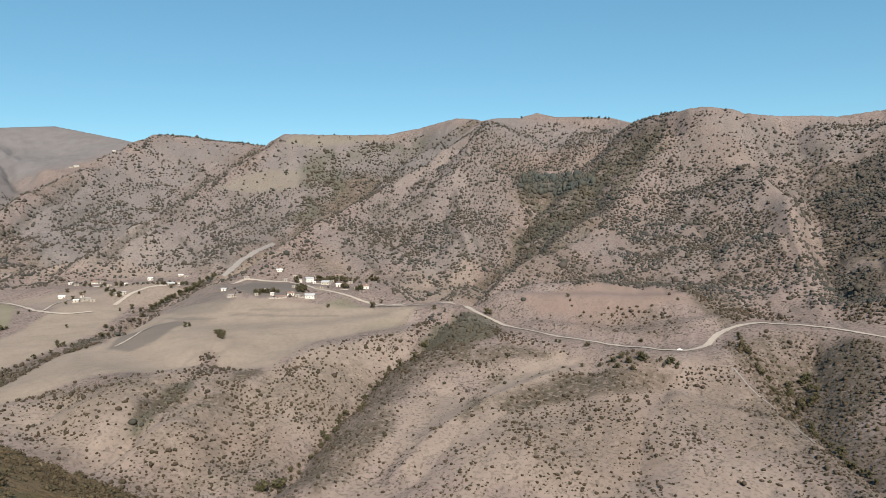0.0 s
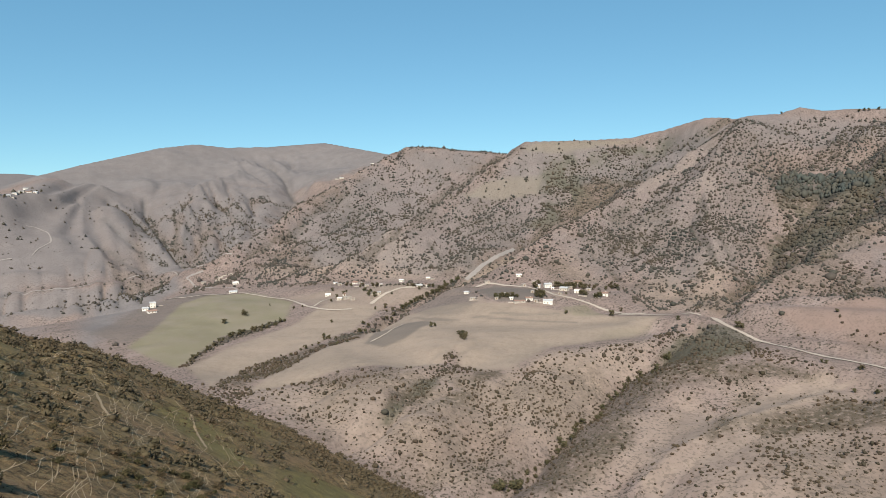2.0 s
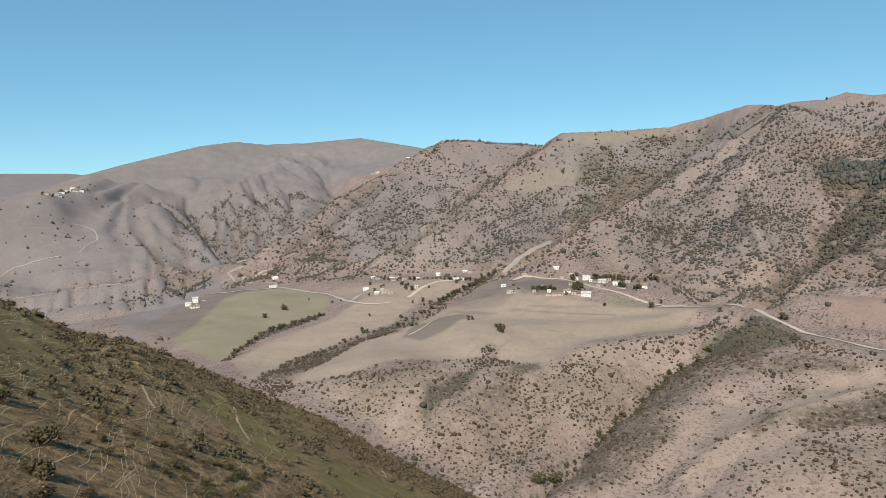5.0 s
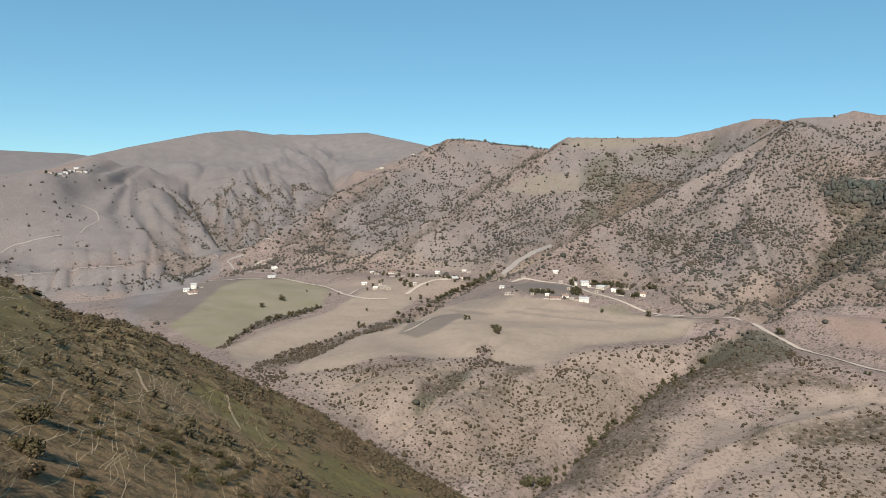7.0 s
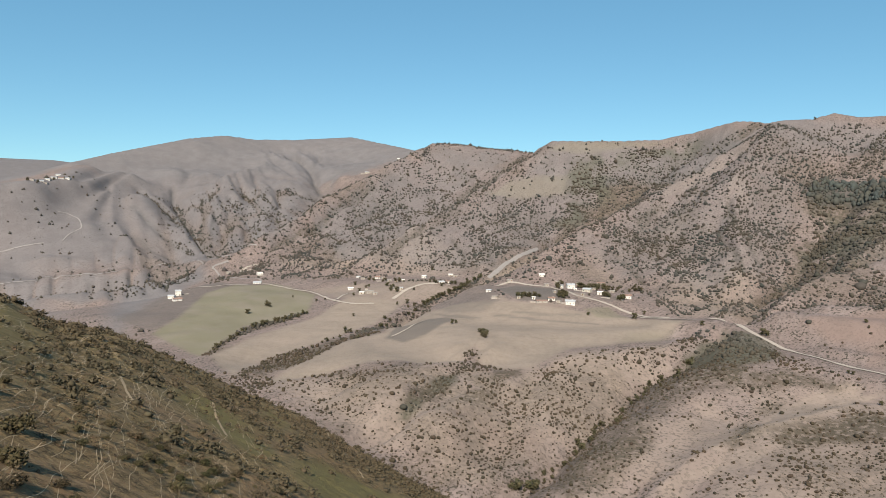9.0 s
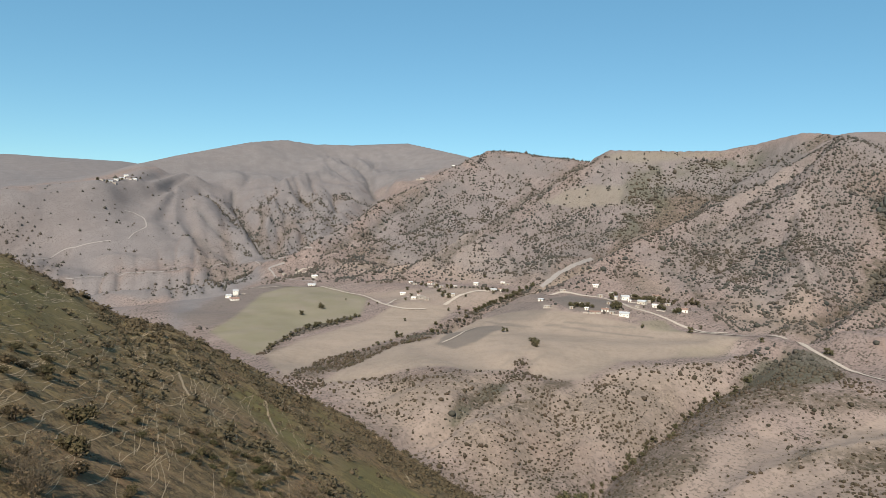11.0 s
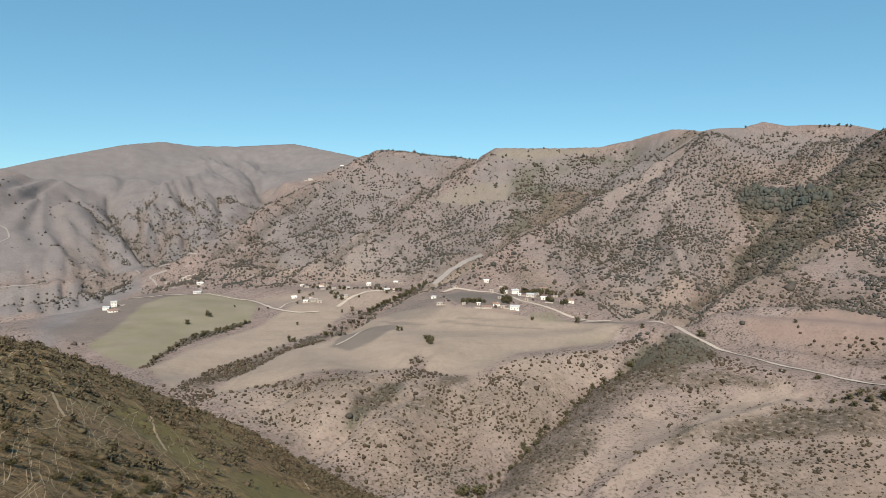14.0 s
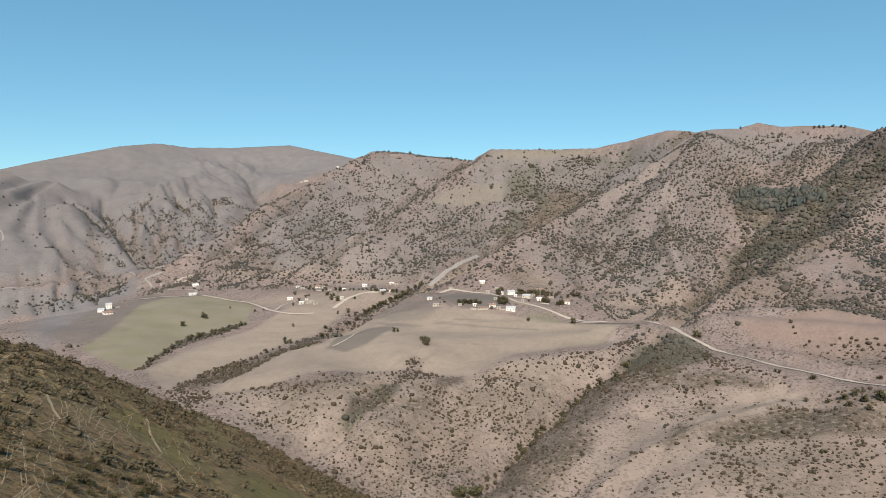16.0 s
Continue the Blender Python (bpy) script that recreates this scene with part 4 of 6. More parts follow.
ICO = bmesh.new()
bmesh.ops.create_icosphere(ICO, subdivisions=1, radius=1)
ICO_V = np.array([v.co[:] for v in ICO.verts])
ICO_F = np.array([[v.index for v in f.verts] for f in ICO.faces])
ICO.free()
ICO = bmesh.new()
bmesh.ops.create_icosphere(ICO, subdivisions=2, radius=1)
BALL_V = np.array([v.co[:] for v in ICO.verts])
BALL_F = np.array([[v.index for v in f.verts] for f in ICO.faces])
ICO.free()
OCTA_V = np.array([(1, 0, -0.3), (0, 1, -0.2), (-1, 0, -0.3), (0, -1, -0.2), (0.1, 0.1, 1), (0, 0, -1)], float)
OCTA_F = np.array([(0, 1, 4), (1, 2, 4), (2, 3, 4), (3, 0, 4), (1, 0, 5), (2, 1, 5), (3, 2, 5), (0, 3, 5)])


def lump(verts, rng, rough):
    """A lumpy, uneven blob."""
    shift = rng.random(3) * 50
    bumps = np.array([noise.noise(Vector(v * 1.7 + shift)) for v in verts])
    return verts * (1 + rough * bumps[:, None] + rng.normal(0, rough * 0.25, (len(verts), 1)))


def leaves(rng, count, size, radius, squash):
    """Small bent leaf sprays, scattered through a lumpy crown: corners and triangles."""
    d = rng.normal(size=(count, 3))
    d /= np.linalg.norm(d, axis=1)[:, None]
    shift = rng.random(3) * 40
    swell = np.array([1 + 0.5 * noise.noise(Vector(v * 1.8 + shift)) for v in d])
    p = d * (radius * swell * rng.uniform(0.55, 1.08, count))[:, None] * np.array([1, 1, squash])
    a = rng.normal(size=(count, 3))
    a /= np.linalg.norm(a, axis=1)[:, None]
    b = np.cross(a, rng.normal(size=(count, 3)))
    b /= np.linalg.norm(b, axis=1)[:, None]
    s = size * rng.uniform(0.6, 1.4, (count, 1))
    co = np.stack([p - a * s, p + b * s * 0.6, p + a * s, p - b * s * 0.6 + d * s * 0.3], 1).reshape(-1, 3)
    k = np.arange(count)[:, None] * 4
    return co, np.concatenate([k + [[0, 1, 2]], k + [[0, 2, 3]]])


def joined(pieces):
    co, faces, base = [], [], 0
    for c, f in pieces:
        co.append(c)
        faces.append(f + base)
        base += len(c)
    return np.concatenate(co), np.concatenate(faces)


def stick(a, b, ra, rb, sides=5):
    """A tapered stick between two points: corners and triangles."""
    a, b = np.array(a, float), np.array(b, float)
    w = (b - a) / (np.linalg.norm(b - a) + 1e-9)
    u = np.cross(w, (0.3, 0.9, 0.2))
    u /= np.linalg.norm(u)
    v = np.cross(w, u)
    t = np.arange(sides) * 2 * math.pi / sides
    r = np.cos(t)[:, None] * u + np.sin(t)[:, None] * v
    i = np.arange(sides)
    j = (i + 1) % sides
    return np.concatenate([a + r * ra, b + r * rb]), np.concatenate([np.stack([i, j, j + sides], 1), np.stack([i, j + sides, i + sides], 1)])


# ---- shrubs on the far slopes ----
def scatter(shapes, faces, x, y, size, squash, rng):
    """All shrubs of one kind as corners and faces: a random shape, size and turn at each place."""
    n, k = len(x), shapes.shape[1]
    pick, spin = rng.integers(0, len(shapes), n), rng.uniform(0, 2 * math.pi, n)
    v = shapes[pick] * size[:, None, None]
    c, s = np.cos(spin)[:, None], np.sin(spin)[:, None]
    out = np.stack([v[..., 0] * c - v[..., 1] * s, v[..., 0] * s + v[..., 1] * c, v[..., 2] * squash[:, None]], -1)
    z = surface(x, y)
    out += np.stack([x, y, z + 0.45 * size * squash], -1)[:, None]
    f = faces[None] + (np.arange(n) * k)[:, None, None]
    return out.reshape(-1, 3), f.reshape(-1, 3)


def broken(x, y):
    """How broken the ground is, from the sheet's nearest corner."""
    i = np.clip(np.round((np.arctan2(x, y) - fine[0]) / (fine[1] - fine[0])).astype(int), 0, len(fine) - 1)
    j = np.clip(np.searchsorted(ring, np.hypot(x, y)), 0, len(ring) - 1)
    return ROUGH[j, i]


def growth(x, y, r):
    """Shrubs per hundred square metres at each place, and where the green thickets stand."""
    density = np.interp(r, [300, 900, 1500, 2200], [1.5, 0.8, 0.45, 0.3]) * smooth_step(broken(x, y), 0.25, 0.6) * smooth_step(x, -480, -330)
    wide, mid, small, west = clefts(x, y)
    cleft = np.maximum(1 - smooth_step(wide, 0.1, 0.4), 1 - smooth_step(mid, 0.08, 0.35))
    density = np.maximum(density, west * (0.03 + 0.5 * cleft) * smooth_step(broken(x, y), 0.3, 0.8) * (1 - smooth_step(surface(x, y), 90, 170)))
    density = np.maximum(density, 0.9 * smooth_step(carved(x, y)[1], 0.4, 0.6) * (x < -380))
    lush = np.zeros_like(x)
    for dens, soft, corners, kind in ZONES:
        xs, ys = [c[0] for c in corners], [c[1] for c in corners]
        m = 2 * soft + 10
        box = (x > min(xs) - m) & (x < max(xs) + m) & (y > min(ys) - m) & (y < max(ys) + m)
        w = inside(x[box], y[box], corners, soft)
        density[box] = density[box] * (1 - w) + dens * w
        lush[box] = lush[box] * (1 - w) + {"thicket": 1.0, "copse": 2.0}.get(kind, 0.0) * w
    for kind, weight, soft, corners in PATCHES:
        if kind in ("field", "ploughed") or (kind == "green" and weight > 0.5):
            xs, ys = [c[0] for c in corners], [c[1] for c in corners]
            box = (x > min(xs) - 9) & (x < max(xs) + 9) & (y > min(ys) - 9) & (y < max(ys) + 9)
            density[box] *= 1 - inside(x[box], y[box], corners, 4)
    return density, lush


def shrub_places(rng, cell, low, high):
    """Candidate places between two distances: a square grid with every place shifted about in its cell."""
    reach = np.arange(-high, high, cell)
    x, y = np.meshgrid(reach, np.arange(0, high, cell))
    x, y = (v.ravel() + rng.uniform(-0.55, 0.55, v.size) * cell for v in (x, y))
    r, az = np.hypot(x, y), np.degrees(np.arctan2(x, y))
    keep = (r > low) & (r < high) & (az > -40) & (az < 55)
    return x[keep], y[keep], r[keep]


def off_road(x, y):
    keep = np.ones(len(x), bool)
    for ax, ay, w in ROAD_POINTS:
        keep &= (x - ax) ** 2 + (y - ay) ** 2 > (w * 0.5 + 2.0) ** 2
    return keep


def lobed(rng, lobes, verts, faces):
    """A shrub of one or more uneven lobes grown into one another: corners and triangles."""
    pieces = []
    for i in range(lobes):
        a = rng.uniform(0, 6.28)
        c = np.array([0.75 * math.cos(a), 0.75 * math.sin(a), rng.uniform(-0.25, 0.3)]) * (i > 0)
        wide = np.array([rng.uniform(0.85, 1.3), rng.uniform(0.8, 1.1), 1.0]) if lobes == 1 else 0.85
        pieces.append((lump(verts, rng, 0.42) * (wide if i == 0 else rng.uniform(0.45, 0.75)) + c, faces))
    return joined(pieces)


def far_shrubs():
    rng = np.random.default_rng(23)
    kinds = {}
    for cell, low, high in ((3.6, 285, 800), (4.2, 800, 1250), (6.0, 1250, 2200)):
        x, y, r = shrub_places(rng, cell, low, high)
        density, lush = growth(x, y, r)
        clump = 0.35 + 1.3 * smooth_step(fbm(x, y, 30, 3, 41), 0.35, 0.65)
        keep = rng.random(len(x)) < density * np.interp(r, [500, 1000, 1500], [3.5, 2.9, 3.5]) * clump * cell**2 / 100
        x, y, r, lush = x[keep], y[keep], r[keep], lush[keep]
        keep = off_road(x, y)
        x, y, r, lush = x[keep], y[keep], r[keep], lush[keep]
        kind = np.where(lush > 1.5, 5, np.where(lush > 0.5, 4, np.digitize(r, [540, 800, 1250])))
        for k in range(6):
            kinds.setdefault(k, []).append(np.stack([x, y, r])[:, kind == k])
    for k, lobes, verts, faces, mat, grown, label in (
        (0, 2, ICO_V, ICO_F, SCRUB_BUSH, 1.0, "dark shrubs dotted over the nearer tan slopes"),
        (1, 1, ICO_V, ICO_F, SCRUB_BUSH, 1.0, "dark shrubs and small trees dotted over the tan slopes"),
        (2, 1, ICO_V, ICO_F, HAZY_SHRUB, 1.0, "dark shrubs and small trees scattered over the mountainsides"),
        (3, 1, OCTA_V, OCTA_F, HAZY_SHRUB, 1.22, "dark shrubs and small trees scattered over the far mountainsides"),
        (4, 1, ICO_V, ICO_F, THICKET, 1.2, "green thicket filling the ravines"),
        (5, 1, ICO_V, ICO_F, HAZY_COPSE, 1.6, "dense dark copse of trees high in the ravine"),
    ):
        x, y, r = np.concatenate(kinds[k], 1)
        size = np.exp(rng.normal(0, 0.34, len(x))) * np.interp(r, [300, 550, 800, 1100, 1600, 2200], [0.64, 0.84, 1.2, 1.55, 1.8, 2.0]) * grown
        models = [lobed(rng, lobes, verts, faces) for _ in range(24)]
        co, f = scatter(np.stack([m[0] for m in models]), models[0][1], x, y, size, rng.uniform(0.7, 1.1, len(x)) * (1.5 if k == 5 else 1.0), rng)
        tagged(new("shrubs", arrays_mesh("shrubs", co, f, mat)), label, "shrubs", kind="stuff")


def low_scrub():
    """Knee-high brush where the slopes are grown over."""
    rng = np.random.default_rng(29)
    x, y, r = shrub_places(rng, 2.2, 285, 760)
    i = np.clip(np.round((np.arctan2(x, y) - fine[0]) / (fine[1] - fine[0])).astype(int), 0, len(fine) - 1)
    j = np.clip(np.searchsorted(ring, r), 0, len(ring) - 1)
    keep = rng.random(len(x)) < 0.5 * COVER["scrub"][j, i] + 0.015
    keep &= COVER["field"][j, i] + COVER["green"][j, i] < 0.2
    x, y, r = x[keep], y[keep], r[keep]
    keep = off_road(x, y)
    x, y, r = x[keep], y[keep], r[keep]
    shapes = np.stack([lump(OCTA_V, rng, 0.45) for _ in range(24)])
    co, f = scatter(shapes, OCTA_F, x, y, np.exp(rng.normal(0, 0.3, len(x))) * 0.55, rng.uniform(0.45, 0.8, len(x)), rng)
    tagged(new("brush", arrays_mesh("brush", co, f, LOW_BRUSH)), "low brown-olive brush covering patches of the slopes", "brush", kind="stuff")


# ---- roads ----
ROAD_POINTS = []


def spread(points, step):
    """Points along a smooth line through the given ones."""
    p = np.array(points, float)
    q = np.concatenate([[2 * p[0] - p[1]], p, [2 * p[-1] - p[-2]]])
    out = []
    for i in range(1, len(q) - 2):
        n = max(2, int(np.linalg.norm(q[i + 1] - q[i]) / step))
        t = np.arange(n)[:, None] / n
        a, b, c, d = q[i - 1], q[i], q[i + 1], q[i + 2]
        out.append(0.5 * (2 * b + (c - a) * t + (2 * a - 5 * b + 4 * c - d) * t**2 + (3 * b - a - 3 * c + d) * t**3))
    return np.concatenate(out + [p[-1:]])


def strip_mesh(name, line_, width, lift, mat, fray=0.25, seed=0):
    rng = np.random.default_rng(seed)
    g = np.gradient(line_, axis=0)
    g /= np.linalg.norm(g, axis=1)[:, None] + 1e-9
    side = np.stack([-g[:, 1], g[:, 0]], 1)
    across = np.linspace(-0.5, 0.5, 5)
    w = width * (1 + fray * (rng.random((len(line_), 1)) - 0.5))
    xy_ = line_[:, None] + side[:, None] * (across[None] * w)[..., None]
    z = surface(xy_[..., 0], xy_[..., 1]) + lift
    co = np.concatenate([xy_, z[..., None]], -1).reshape(-1, 3)
    i = (np.arange(len(line_) - 1)[:, None] * 5 + np.arange(4)[None]).ravel()
    return arrays_mesh(name, co, np.stack([i, i + 1, i + 6, i + 5], 1), mat, True)


def road(name, width, label, *points, mat=None):
    line_ = spread(points, 4.0)
    ob = new(name, strip_mesh(name, line_, width, 0.28 + 0.0003 * float(np.hypot(*line_[0])), mat or ROAD, 0.3, len(ROAD_POINTS)))
    ROAD_POINTS.extend((px, py, width) for px, py in line_[::2])
    tagged(ob, label, "road", kind="structure")


# ---- houses ----
def gable(w, d, h, rise, over):
    bm = bmesh.new()
    x, y, t = w / 2 + over, d / 2 + over, 0.18
    lo = [(-x, -y, h), (x, -y, h), (x, 0, h + rise), (-x, 0, h + rise), (-x, y, h), (x, y, h)]
    bot = [bm.verts.new(v) for v in lo]
    top = [bm.verts.new((v[0], v[1], v[2] + t)) for v in lo]
    for ring_ in ((0, 1, 2, 3), (3, 2, 5, 4)):
        bm.faces.new([top[i] for i in ring_])
        bm.faces.new([bot[i] for i in reversed(ring_)])
    for i, j in ((0, 1), (1, 2), (2, 5), (5, 4), (4, 3), (3, 0)):
        bm.faces.new([bot[i], bot[j], top[j], top[i]])
    return bm


def gable_wall(w, d, h, rise):
    bm = box_bm(-w / 2, w / 2, -d / 2, d / 2, -2.5, h)
    for s in (-1, 1):
        x = s * (w / 2 - 0.001)
        vs = [bm.verts.new(v) for v in ((x, -d / 2, h), (x, d / 2, h), (x, 0, h + rise - 0.03))]
        ws = [bm.verts.new((v.co.x - s * 0.25, v.co.y, v.co.z)) for v in vs]
        bm.faces.new(vs)
        bm.faces.new(list(reversed(ws)))
    return bm


HOUSES = []


def house(x, y, angle, w, d, h, kind, label):
    rng = random.Random(int(x * 7 + y * 3))
    z = min(z_at(x + dx, y + dy) for dx in (-w / 3, 0, w / 3) for dy in (-d / 3, 0, d / 3)) + 0.3
    home = tagged(new("house"), label, "house", "houses in the valley")
    home.matrix_basis = pose(x, y, z, 0, 0, angle)
    wall_mat = {"white": WHITE_WALL, "stone": MUD_WALL, "shed": MUD_WALL}[kind]
    if kind == "white" and rng.random() < 0.3:
        wall_mat = CREAM_WALL
    h = max(0.85 * h, 2.4)
    rise = 0.0
    if kind == "white":
        rise = min(0.22 * d, 1.8)
        h = max(2.4, h - rise * 0.6)
        part("wall", gable_wall(w, d, h, rise), wall_mat, home)
        roof = part("roof", gable(w, d, h, rise, 0.5), rng.choice([TIN_ROOF, TIN_ROOF, WHITE_ROOF, RUST_ROOF]), home, "pitched sheet-metal roof")
        if w > 7:
            part("chimney", box_bm(w * 0.2, w * 0.2 + 0.6, -0.3, 0.3, h + rise * 0.5, h + rise + 0.8), wall_mat, roof)
    elif kind == "stone":
        part("wall", box_bm(-w / 2, w / 2, -d / 2, d / 2, -2.5, h), wall_mat, home)
        part("roof", box_bm(-w / 2 - 0.35, w / 2 + 0.35, -d / 2 - 0.35, d / 2 + 0.35, h, h + 0.35, 0.05), EARTH_ROOF, home, "flat earth roof")
    else:
        part("wall", box_bm(-w / 2, w / 2, -d / 2, d / 2, -2.5, h), wall_mat, home)
        part("roof", gable(w, d, h, 0.9, 0.4), RUST_ROOF, home, "low rusty metal roof")
    storeys = 2 if h > 5 else 1
    high = h / storeys
    n = max(1, int(w / 3.6))
    for s in range(storeys):
        for i in range(n):
            cx = (i + 0.5) / n * w - w / 2
            if s == 0 and i == n // 2:
                part("door", box_bm(cx - 0.5, cx + 0.5, -d / 2 - 0.06, -d / 2 + 0.05, 0.0, min(2.1, high - 0.2)), WOOD, home)
                continue
            zb = s * high + high * 0.38
            win = part("window", box_bm(cx - 0.5, cx + 0.5, -d / 2 - 0.08, -d / 2 + 0.05, zb, zb + min(1.1, high * 0.42)), FRAME, home)
            part("pane", box_bm(cx - 0.42, cx + 0.42, -d / 2 - 0.1, -d / 2 - 0.02, zb + 0.08, zb + min(1.1, high * 0.42) - 0.08), GLASS, win)
    HOUSES.append(home)


def yard_wall(x, y, angle, w, d):
    """A low mud wall round three sides of a yard."""
    z = min(z_at(x + dx, y + dy) for dx in (-w / 2, w / 2) for dy in (0, d))
    thing = tagged(new("yard_wall"), "low rough mud wall round a yard", "wall", "yard walls")
    thing.matrix_basis = pose(x, y, z, 0, 0, angle)
    for x0, x1, y0, y1 in ((-w / 2, w / 2, -0.2, 0.2), (-w / 2 - 0.2, -w / 2 + 0.2, 0.2, d), (w / 2 - 0.2, w / 2 + 0.2, 0.2, d)):
        bm = box_bm(x0, x1, y0, y1, -2.5, 1.3)
        bmesh.ops.subdivide_edges(bm, edges=bm.edges[:], cuts=3, use_grid_fill=True)
        for v in bm.verts:
            if v.co.z > 0.5:
                v.co += Vector((0, 0, 0.35 * noise.noise(v.co * 0.9 + Vector((x, y, 0)))))
        part("wall_run", bm, MUD_WALL, thing)


def sheepfold(x, y, size):
    """A round pen of piled stone with a gap."""
    thing = tagged(new("sheepfold"), "round dry-stone sheepfold with an open gap", "sheepfold")
    thing.matrix_basis = pose(x, y, z_at(x, y))
    bm = bmesh.new()
    ring_ = []
    for i in range(29):
        a = 0.5 + i / 28 * 5.6
        c, s = math.cos(a), math.sin(a)
        dz = z_at(x + size * c, y + size * 0.8 * s) - z_at(x, y)
        top = 1.6 + 0.4 * noise.noise(Vector((a * 3, 0, 1)))
        ring_.append([bm.verts.new((size * c * k, size * 0.8 * s * k, dz + h)) for k, h in ((1.05, -1.5), (1.04, top), (0.98, top), (0.96, -1.5))])
    for p, q in zip(ring_, ring_[1:]):
        for i in range(4):
            bm.faces.new([p[i], q[i], q[(i + 1) % 4], p[(i + 1) % 4]])
    bm.faces.new(ring_[0])
    bm.faces.new(list(reversed(ring_[-1])))
    part("stone_ring", bm, MUD_WALL, thing)


# ---- trees ----
TREES = []


def tree_models():
    for k in range(5):
        rng = np.random.default_rng(70 + k)
        thing = tagged(new("tree"), "leafy green tree with a rounded uneven crown", "tree", "trees along streams and yards")
        limbs = [stick((0, 0, -0.06), (0.01, 0, 0.42), 0.035, 0.022, 6)]
        for i in range(5):
            a = i * 1.256 + rng.uniform(-0.4, 0.4)
            limbs.append(stick((0.008, 0, 0.2 + 0.05 * i), (0.22 * math.cos(a), 0.22 * math.sin(a), 0.5 + 0.06 * i), 0.016, 0.006, 5))
        co, f = joined(limbs)
        part("trunk", arrays_mesh("trunk", co, f, BARK), BARK, thing)
        pieces = []
        for i in range(9):
            a, rr = rng.uniform(0, 6.28), rng.uniform(0.05, 0.24)
            cz = rng.uniform(0.2, 0.82)
            size = rng.uniform(0.11, 0.19) * (1.1 if cz < 0.65 else 0.85)
            c = np.array([rr * math.cos(a), rr * math.sin(a), cz])
            pieces.append((lump(ICO_V, rng, 0.5) * size * 0.8 + c, ICO_F))
            lc, lf = leaves(rng, 30, 0.05, size * 1.5, 0.9)
            pieces.append((lc + c, lf))
        co, f = joined(pieces)
        part("crown", arrays_mesh("crown", co, f, LEAF), LEAF, thing)
        TREES.append([thing, False])


def tree(x, y, h):
    rng = random.Random(int(x * 13 + y * 5))
    slot = TREES[rng.randrange(len(TREES))]
    h *= 1.15
    wide = h * rng.uniform(0.95, 1.5)
    m = pose(x, y, z_at(x, y) - 0.02 * h, 0, 0, rng.uniform(0, 360))
    if slot[1]:
        ob = copy_thing(slot[0], m)
    else:
        ob, slot[1] = slot[0], True
    ob.matrix_basis = m @ Matrix.Diagonal((wide, wide, h, 1))


# ---- materials of the things ----
def plant(name, colours, rough=0.8):
    """Foliage with a colour of its own for each leaf clump."""
    m, n, l, bsdf = material(name, rough)
    geo = n.new("ShaderNodeNewGeometry")
    ramp = n.new("ShaderNodeValToRGB")
    for i, c in enumerate(colours):
        e = ramp.color_ramp.elements[i] if i < 2 else ramp.color_ramp.elements.new(0.5)
        e.position, e.color = i / (len(colours) - 1), (*c, 1)
    l.new(geo.outputs["Random Per Island"], ramp.inputs["Fac"])
    patchy = mixed(n, l, noise_fac(n, l, 0.02, 3), ramp.outputs["Color"], (0.0697, 0.0492, 0.0291))
    half = mixed(n, l, 0.45, ramp.outputs["Color"], patchy)
    l.new(half, bsdf.inputs["Base Color"])
    return m


# shrubs beyond 800 m: greyer and lighter, distance haze put into the leaf colour
HAZY_SHRUB = plant("shrub", [(0.0235, 0.0283, 0.0251), (0.0371, 0.0409, 0.0362), (0.0321, 0.0369, 0.0318), (0.0495, 0.0435, 0.0407)])
SCRUB_BUSH = plant("scrub_bush", [(0.0199, 0.0197, 0.0124), (0.0329, 0.0291, 0.0192), (0.0259, 0.0244, 0.0158), (0.0399, 0.0291, 0.0214)])
THICKET = plant("thicket_leaf", [(0.0281, 0.0294, 0.0237), (0.0423, 0.042, 0.0342), (0.0518, 0.0472, 0.0398)])
# dark copse foliage with the blue-grey of distance haze mixed in
HAZY_COPSE = plant("hazy_copse_leaf", [(0.0279, 0.0369, 0.0365), (0.041, 0.0508, 0.0481), (0.0492, 0.0574, 0.0498)])
LOW_BRUSH = plant("low_brush", [(0.0472, 0.0435, 0.0279), (0.0709, 0.0625, 0.0435), (0.059, 0.0501, 0.039)])
LEAF = plant("tree_leaf", [(0.031, 0.036, 0.0168), (0.0527, 0.0522, 0.0252), (0.0651, 0.0551, 0.0288)])
BUSH_LEAF = [
    plant("bush_leaf_olive", [(0.0331, 0.0295, 0.0124), (0.0525, 0.0449, 0.0192), (0.0389, 0.0319, 0.0147)]),
    plant("bush_leaf_brown", [(0.0354, 0.026, 0.0135), (0.0502, 0.0378, 0.0192), (0.0297, 0.026, 0.0124)]),
    plant("bush_leaf_green", [(0.0228, 0.0248, 0.00902), (0.0389, 0.0366, 0.0147), (0.0285, 0.026, 0.0101)]),
    plant("bush_leaf_mixed", [(0.036, 0.0321, 0.0173), (0.0593, 0.05, 0.0282), (0.0462, 0.0368, 0.0228)]),
]
DRY_LEAF = plant("dry_leaf", [(0.042, 0.0295, 0.0164), (0.105, 0.0754, 0.0443), (0.0714, 0.0492, 0.0279)])
TUSSOCK = plant("tussock", [(0.0418, 0.0324, 0.0164), (0.064, 0.0499, 0.0252), (0.0442, 0.0399, 0.0176), (0.059, 0.0349, 0.0202)])
BARK = plain("bark", (0.082, 0.0615, 0.0456), (0.131, 0.102, 0.0789), 6.0)
TWIG = plain("twig", (0.118, 0.095, 0.0651), (0.0885, 0.0697, 0.0468), 8.0)
